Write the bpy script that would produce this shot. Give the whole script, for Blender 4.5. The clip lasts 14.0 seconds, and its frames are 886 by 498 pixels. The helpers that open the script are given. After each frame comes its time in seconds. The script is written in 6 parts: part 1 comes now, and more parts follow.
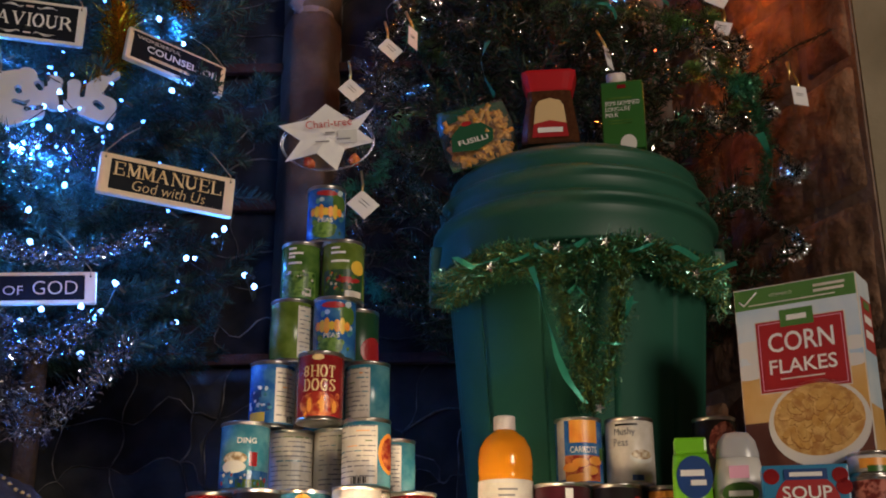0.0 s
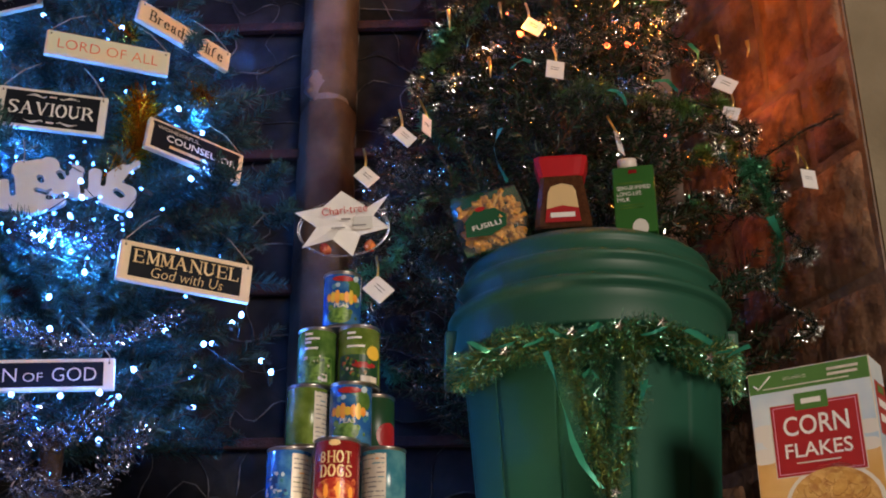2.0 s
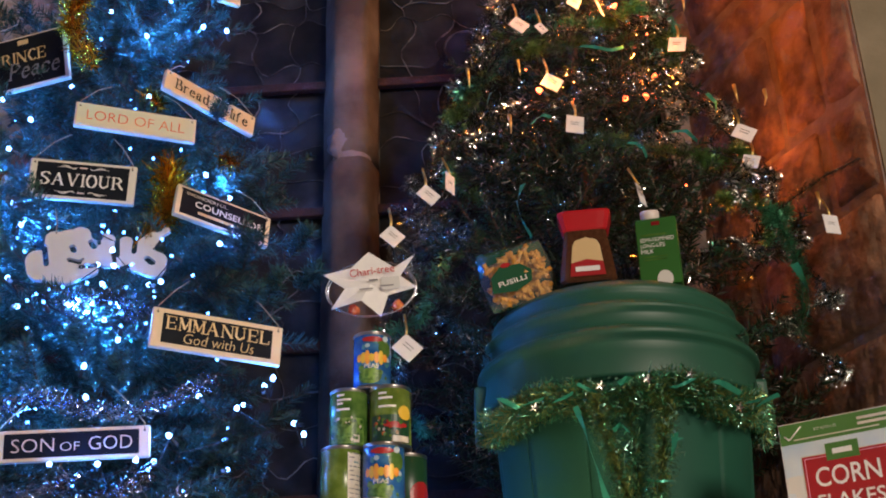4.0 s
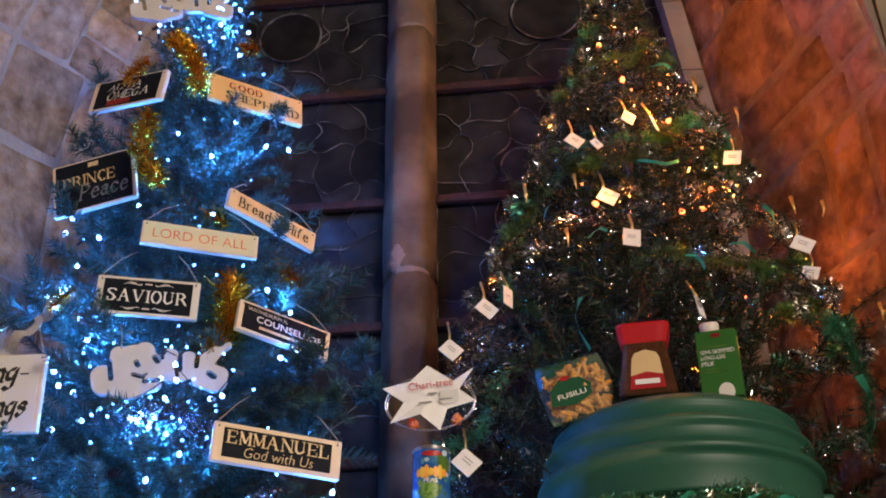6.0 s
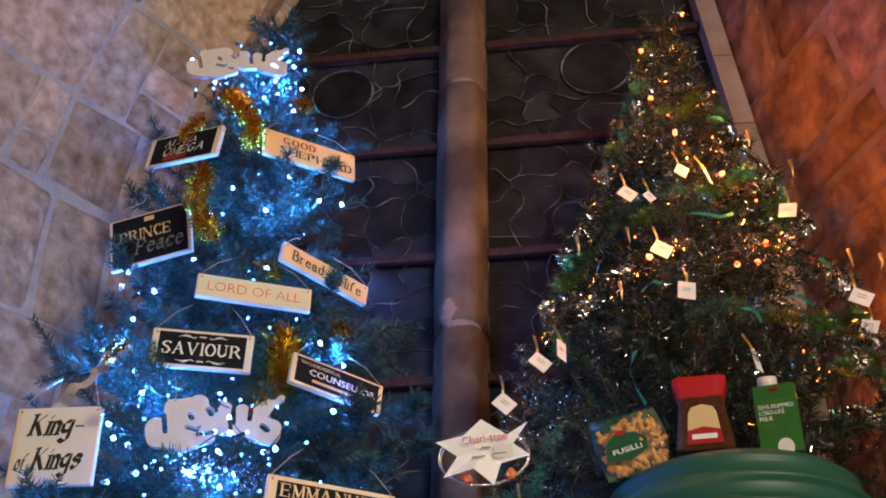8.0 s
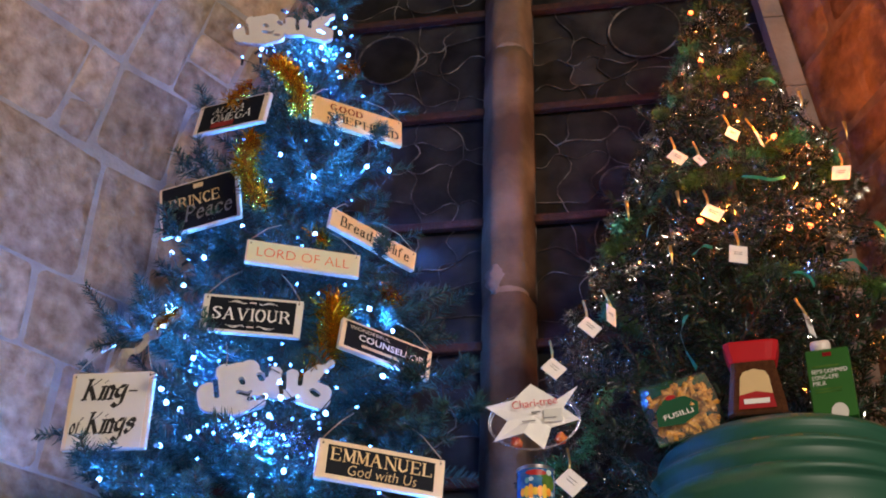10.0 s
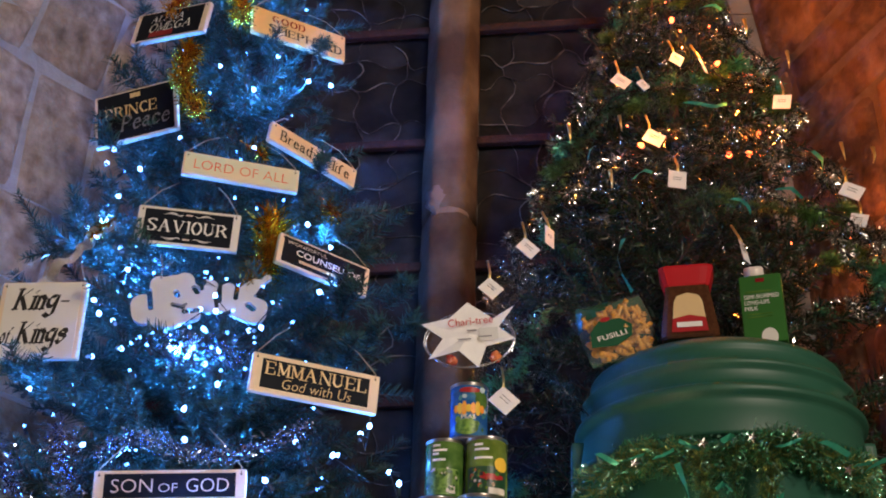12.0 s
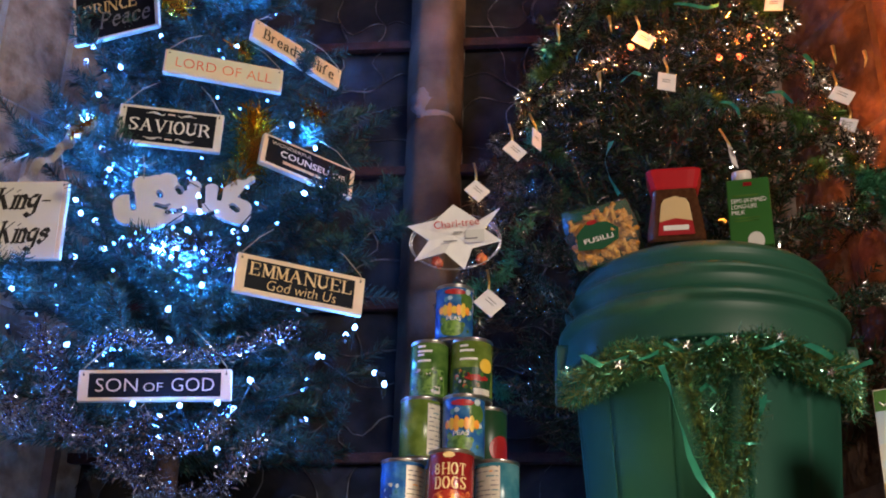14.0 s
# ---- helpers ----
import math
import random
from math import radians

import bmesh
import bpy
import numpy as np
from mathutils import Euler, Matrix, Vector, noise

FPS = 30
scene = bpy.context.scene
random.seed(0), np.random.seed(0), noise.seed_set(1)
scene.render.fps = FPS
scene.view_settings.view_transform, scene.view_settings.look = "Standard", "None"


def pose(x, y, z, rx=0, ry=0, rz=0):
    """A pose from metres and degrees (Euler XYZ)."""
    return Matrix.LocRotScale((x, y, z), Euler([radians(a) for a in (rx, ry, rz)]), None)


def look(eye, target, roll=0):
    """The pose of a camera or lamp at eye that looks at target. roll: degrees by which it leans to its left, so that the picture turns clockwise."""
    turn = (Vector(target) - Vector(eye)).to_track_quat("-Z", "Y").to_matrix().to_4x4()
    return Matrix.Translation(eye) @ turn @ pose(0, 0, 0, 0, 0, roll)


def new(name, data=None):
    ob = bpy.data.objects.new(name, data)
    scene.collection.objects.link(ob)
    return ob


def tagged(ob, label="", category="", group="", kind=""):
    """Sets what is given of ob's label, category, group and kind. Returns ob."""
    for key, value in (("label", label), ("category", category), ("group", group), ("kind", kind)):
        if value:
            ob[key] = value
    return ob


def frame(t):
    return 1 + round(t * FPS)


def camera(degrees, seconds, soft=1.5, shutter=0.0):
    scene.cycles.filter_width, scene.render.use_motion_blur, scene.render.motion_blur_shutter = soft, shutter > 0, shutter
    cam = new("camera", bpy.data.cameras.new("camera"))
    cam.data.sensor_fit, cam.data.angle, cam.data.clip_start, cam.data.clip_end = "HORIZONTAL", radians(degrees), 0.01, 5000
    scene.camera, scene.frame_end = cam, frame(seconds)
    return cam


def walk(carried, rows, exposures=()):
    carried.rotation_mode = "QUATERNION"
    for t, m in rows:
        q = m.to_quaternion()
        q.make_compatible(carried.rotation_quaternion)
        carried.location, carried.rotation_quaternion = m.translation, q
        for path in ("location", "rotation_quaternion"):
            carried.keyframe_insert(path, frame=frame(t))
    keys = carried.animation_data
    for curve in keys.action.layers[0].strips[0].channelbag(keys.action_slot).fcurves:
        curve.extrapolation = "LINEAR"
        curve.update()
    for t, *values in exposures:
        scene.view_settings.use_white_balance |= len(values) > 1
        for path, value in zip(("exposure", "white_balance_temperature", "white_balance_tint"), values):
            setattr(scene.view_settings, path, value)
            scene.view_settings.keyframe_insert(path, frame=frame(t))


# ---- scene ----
cam = camera(41.1, 14.0, soft=1.9)
PATH = [
    (0, (-0.058, -0.036, 1.314), (-0.003, 1.85, 1.978), -0.2),
    (0.5, (-0.063, -0.045, 1.316), (-0.003, 1.83, 2.011), -0.3),
    (1, (-0.059, -0.055, 1.318), (-0.015, 1.802, 2.06), -0.3),
    (1.5, (-0.062, -0.06, 1.318), (-0.024, 1.782, 2.096), -0.3),
    (2, (-0.062, -0.061, 1.317), (-0.029, 1.777, 2.104), -0.3),
    (2.2, (-0.06, -0.062, 1.315), (-0.031, 1.775, 2.105), -0.3),
    (4.3, (-0.069, -0.098, 1.335), (-0.077, 1.694, 2.222), -1.7),
    (4.5, (-0.064, -0.092, 1.322), (-0.079, 1.687, 2.237), -1.6),
    (5, (-0.07, -0.104, 1.327), (-0.112, 1.652, 2.284), -1.3),
    (5.5, (-0.068, -0.104, 1.323), (-0.133, 1.629, 2.319), -1.0),
    (6, (-0.069, -0.107, 1.322), (-0.165, 1.606, 2.349), -0.5),
    (6.5, (-0.072, -0.107, 1.326), (-0.197, 1.588, 2.381), -0.0),
    (7, (-0.075, -0.112, 1.327), (-0.225, 1.568, 2.401), 0.4),
    (7.2, (-0.077, -0.108, 1.322), (-0.234, 1.562, 2.412), 0.6),
    (9.3, (-0.088, -0.096, 1.314), (-0.3, 1.553, 2.427), 1.4),
    (9.5, (-0.093, -0.093, 1.313), (-0.319, 1.564, 2.409), 1.6),
    (10, (-0.091, -0.093, 1.314), (-0.339, 1.583, 2.376), 2.0),
    (10.5, (-0.085, -0.086, 1.311), (-0.311, 1.601, 2.361), 1.8),
    (11, (-0.085, -0.078, 1.31), (-0.272, 1.634, 2.327), 1.5),
    (11.5, (-0.09, -0.081, 1.309), (-0.267, 1.645, 2.304), 1.7),
    (12, (-0.086, -0.075, 1.306), (-0.241, 1.674, 2.263), 1.8),
    (12.5, (-0.088, -0.069, 1.306), (-0.232, 1.698, 2.233), 1.7),
    (13, (-0.091, -0.064, 1.305), (-0.222, 1.721, 2.197), 1.6),
    (13.5, (-0.093, -0.062, 1.303), (-0.22, 1.737, 2.166), 1.7),
    (14, (-0.093, -0.054, 1.302), (-0.22, 1.766, 2.122), 1.7),
]
EXPOSURES = [(0, -0.66), (1.5, -0.20), (2.2, -0.05), (5, 0.13), (7, 0.25), (9.5, 0.30), (10.5, 0.09), (12, 0.06), (14, 0.02)]

walk(cam, [(t, look(eye, target, roll)) for t, eye, target, roll in PATH], EXPOSURES)

# ---------- light ----------
world = bpy.data.worlds.new("night")
world.use_nodes = True
world.node_tree.nodes["Background"].inputs[0].default_value = (0.05, 0.06, 0.09, 1)
world.node_tree.nodes["Background"].inputs[1].default_value = 0.06
scene.world = world


def lamp(name, place, power, colour, size=0.03, target=None, area=0.0):
    data = bpy.data.lights.new(name, "AREA" if area else "POINT")
    data.energy, data.color = power, colour
    if area:
        data.size = area
    else:
        data.shadow_soft_size = size
    ob = new(name, data)
    ob.matrix_world = look(place, target) if target else pose(*place)
    return ob


# lamps of the nave, high behind the visitor
lamp("nave_lamp", (2.6, -3.2, 2.8), 198, (1.0, 0.84, 0.68), target=(-0.6, 2.2, 2.2), area=1.2)
lamp("nave_lamp", (-2.8, -2.8, 3.6), 9, (1.0, 0.78, 0.56), target=(0.2, 2.0, 2.0), area=1.0)
BLUE = (0.045, 0.24, 1.0)
for place, power in (((-0.74, 1.95, 2.19), 37.8), ((-0.73, 2.09, 2.88), 4.2), ((-0.79, 2.25, 3.43), 14.0), ((-0.62, 2.07, 2.93), 3.8), ((-0.95, 2.16, 3.03), 1.1),
                     ((-1.06, 2.00, 2.44), 1.68), ((-0.40, 1.95, 2.02), 1.2), ((-0.80, 1.88, 1.97), 1.1), ((-0.90, 1.80, 1.93), 0.5), ((-1.04, 1.93, 2.10), 1.49), ((-0.55, 2.11, 2.54), 3.5), ((-0.50, 2.20, 2.88), 1.3), ((-0.68, 2.22, 3.28), 3.1),
                     ((-1.03, 2.09, 2.69), 1.68), ((-0.49, 2.03, 2.38), 3.5), ((-0.89, 2.00, 2.39), 8.1), ((-0.56, 1.88, 1.92), 0.7), ((-0.97, 2.04, 2.58), 2.10), ((-0.66, 1.82, 1.84), 1.0)):
    lamp("blue_lamp", place, power, BLUE, 0.012)
HOT = (1.0, 0.23, 0.025)
for place, power in (((0.655, 2.33, 2.73), 0.46), ((0.60, 2.36, 2.56), 0.26), ((0.13, 1.97, 2.69), 0.88), ((0.17, 2.04, 3.22), 3.52), ((0.30, 2.06, 3.0), 2.40), ((0.38, 2.06, 2.80), 1.10), ((0.17, 2.14, 3.45), 2.88), ((0.31, 2.16, 3.60), 1.41), ((0.49, 2.14, 3.10), 0.29)):
    lamp("amber_lamp", place, power, HOT, 0.01)
# unseen warm lamps added low among the tins, to brighten their bases and the bin
WARM = ((-0.10, 1.61, 1.475), (-0.30, 1.62, 1.475), (0.02, 1.83, 1.475), (0.10, 1.64, 1.475))
for place, power in zip(WARM, (3.0, 1.6, 1.6, 0.8)):
    lamp("warm_fill", place, power, (1.0, 0.75, 0.46), 0.008)

# ---------- words ----------
WORDS = {}


def prepare_words(rows):
    made = []
    for key, words, offset in rows:
        data = bpy.data.curves.new("words", "FONT")
        data.body, data.align_x, data.align_y = words, "CENTER", "CENTER"
        data.size, data.offset, data.resolution_u = 1.0, offset, 3
        if offset > 0.02:
            data.space_character = 0.86
        made.append((key, new("words", data)))
    graph = bpy.context.evaluated_depsgraph_get()
    graph.update()
    for key, ob in made:
        me = bpy.data.meshes.new_from_object(ob.evaluated_get(graph))
        pts = [v.co.copy() for v in me.vertices]
        lo = [min(p[i] for p in pts) for i in (0, 1)]
        hi = [max(p[i] for p in pts) for i in (0, 1)]
        flat = [((p.x - (lo[0] + hi[0]) / 2), (p.y - (lo[1] + hi[1]) / 2)) for p in pts]
        WORDS[key] = (flat, [tuple(p.vertices) for p in me.polygons], hi[0] - lo[0], hi[1] - lo[1])
    for key, ob in made:
        bpy.data.objects.remove(ob)


prepare_words([(w, w, 0.012) for w in ("COUNSELLOR", "CORN", "FLAKES", "8", "SOUP", "FUSILLI", "CARROTS", "PEAS", "DING")]
              + [(w, w, -0.012) for w in ("LORD OF ALL", "SON", "OF", "GOD", "God with Us")]
              + [(w, w, 0.0) for w in ("WONDERFUL", "Mushy", "Peas", "SEMI-SKIMMED", "LONG-LIFE", "MILK", "VITAMIN D", "Chari-tree")])



# a broad-pen alphabet: each stroke is a row of grid places; B bold, b bold with serifs, t thin, s thin with serifs
PEN = {
    "A": "t1048 B4870 t2353 t0020 t6080", "B": "b1018 B184857564414 B145463615010", "C": "B67583827151322305061", "D": "b1018 B184866624010",
    "E": "b1018 t1868 t6866 t1454 t1060 t6062", "F": "b1018 t1868 t6866 t1454", "G": "B6758382715132130506163 t5373", "H": "b1018 b7078 t1474",
    "I": "b1018", "K": "b1018 t6814 B2560 t5070", "L": "b1018 t1060 t6062", "M": "s1018 B1841 t4178 b7078", "N": "s1018 B1870 s7078",
    "O": "B13152738586775736150302113", "P": "b1018 B18485766554414", "R": "b1018 B18485766554414 B4470", "S": "B67583817162544625140301012",
    "T": "b4048 t1878 t1816 t7876",
    "U": "B181221305162 t6268 t0828 t5878", "V": "B1840 t4078 t0828 t6888",
    "a": "B142545444150 B43231211203041", "c": "B5445251412204051", "d": "b5058 B5445251412204051", "e": "t1353 B5345251312204051", "f": "B2026374858 t1545 t1030",
    "g": "B45251412214154 B55525b3c1b", "i": "b1015 B1717", "l": "b1018", "n": "b1015 B14253544 b4044", "o": "B121325455352402012", "r": "b1015 B14253545",
    "s": "B5445251423435241302011", "-": "t1353",
}
GRID = {**{str(k): float(k) for k in range(10)}, "a": -1.0, "b": -2.0, "c": -3.0}


def hull(pts):
    pts = sorted(set(pts))
    rows = []
    for run in (pts, pts[::-1]):
        chain = []
        for p in run:
            while len(chain) > 1 and (chain[-1][0] - chain[-2][0]) * (p[1] - chain[-2][1]) - (chain[-1][1] - chain[-2][1]) * (p[0] - chain[-2][0]) <= 0:
                chain.pop()
            chain.append(p)
        rows += chain[:-1]
    return rows


def pen_words(key, text, bold=1.5, thin=0.5, nib=0.0, slant=0.0, gap=1.3):
    """Serif or calligraphic words drawn with a broad pen, kept beside the words of the plain font."""
    flat, faces, x0, step = [], [], 0.0, 0
    c, n = math.cos(radians(nib)), math.sin(radians(nib))
    for letter in text:
        if letter == " ":
            x0 += 4.0
            continue
        wide = 0.0
        for stroke in PEN[letter].split():
            way, code = stroke[0], stroke[1:]
            run = [(GRID[a], GRID[b]) for a, b in zip(code[::2], code[1::2])]
            w = (bold if way in "Bb" else thin) / 2
            lines = [(p, q, w) for p, q in zip(run, run[1:])]
            if way in "bs":
                lines += [((p[0] - w - 0.5, p[1]), (p[0] + w + 0.5, p[1]), thin / 2) for p in (run[0], run[-1])]
            for p, q, ww in lines:
                tip = [(ww * c * a - thin / 2 * n * b, ww * n * a + thin / 2 * c * b) for a in (-1, 1) for b in (-1, 1)]
                ring = hull([(round(e[0] + d[0], 4), round(e[1] + d[1], 4)) for e in (p, q) for d in tip])
                base = len(flat)
                flat += [(x0 + x + slant * y, y, 0.00004 * (step % 9)) for x, y in ring]
                faces.append(tuple(range(base, base + len(ring))))
                step += 1
            wide = max(wide, max(p[0] for p in run) + 0.4)
        x0 += wide + gap
    lo, hi = [min(p[i] for p in flat) for i in (0, 1)], [max(p[i] for p in flat) for i in (0, 1)]
    WORDS[key] = ([(x - (lo[0] + hi[0]) / 2, y - (lo[1] + hi[1]) / 2, d) for x, y, d in flat], faces, hi[0] - lo[0], hi[1] - lo[1])


for text in ("SAVIOUR", "EMMANUEL", "Bread of life", "GOOD", "SHEPHERD", "PRINCE", "HOT", "DOGS"):
    pen_words(text, text, 1.7 if text in ("HOT", "DOGS") else 1.35, 0.55)
for text in ("King-", "Kings", "of", "ALPHA", "OMEGA", "Peace"):
    pen_words(text, text, 1.9 if text[0] in "Ko" else 1.1, 0.42, 40, 0.30 if text[0] in "Ko" else 0.2, 0.7)


# ---------- materials ----------
def material(name, colour, rough=0.5, metal=0.0, other=None, scale=20.0, bump=0.0, bump_scale=None, emit=0.0, spec=0.5, transmission=0.0,
             per_object=0.0, per_island=0.0, deep=0.01, detail=6.0, contrast=(0.35, 0.7)):
    m = bpy.data.materials.new(name)
    m.use_nodes = True
    n, l = m.node_tree.nodes, m.node_tree.links
    b = n["Principled BSDF"]
    b.inputs["Base Color"].default_value = (*colour, 1)
    b.inputs["Roughness"].default_value, b.inputs["Metallic"].default_value = rough, metal
    b.inputs["Specular IOR Level"].default_value = spec
    b.inputs["Transmission Weight"].default_value = transmission
    co = n.new("ShaderNodeTexCoord")
    last = None
    if other:
        t = n.new("ShaderNodeTexNoise")
        t.inputs["Scale"].default_value, t.inputs["Detail"].default_value = scale, detail
        l.new(co.outputs["Object"], t.inputs["Vector"])
        ramp = n.new("ShaderNodeValToRGB")
        ramp.color_ramp.elements[0].position, ramp.color_ramp.elements[1].position = contrast
        ramp.color_ramp.elements[0].color, ramp.color_ramp.elements[1].color = (*colour, 1), (*other, 1)
        l.new(t.outputs["Fac"], ramp.inputs["Fac"])
        last = ramp.outputs["Color"]
    if per_object or per_island:
        hsv = n.new("ShaderNodeHueSaturation")
        mr = n.new("ShaderNodeMapRange")
        amount = per_object or per_island
        mr.inputs["To Min"].default_value, mr.inputs["To Max"].default_value = 1 - amount, 1 + amount
        if per_object:
            l.new(n.new("ShaderNodeObjectInfo").outputs["Random"], mr.inputs["Value"])
        else:
            l.new(n.new("ShaderNodeNewGeometry").outputs["Random Per Island"], mr.inputs["Value"])
        l.new(mr.outputs["Result"], hsv.inputs["Value"])
        if last:
            l.new(last, hsv.inputs["Color"])
        else:
            hsv.inputs["Color"].default_value = (*colour, 1)
        last = hsv.outputs["Color"]
    if last:
        l.new(last, b.inputs["Base Color"])
    if bump:
        t = n.new("ShaderNodeTexNoise")
        t.inputs["Scale"].default_value, t.inputs["Detail"].default_value = bump_scale or scale * 3, 8
        l.new(co.outputs["Object"], t.inputs["Vector"])
        bp = n.new("ShaderNodeBump")
        bp.inputs["Strength"].default_value, bp.inputs["Distance"].default_value = bump, deep
        l.new(t.outputs["Fac"], bp.inputs["Height"])
        l.new(bp.outputs["Normal"], b.inputs["Normal"])
    if emit:
        b.inputs["Emission Color"].default_value = (*colour, 1)
        b.inputs["Emission Strength"].default_value = emit
    return m


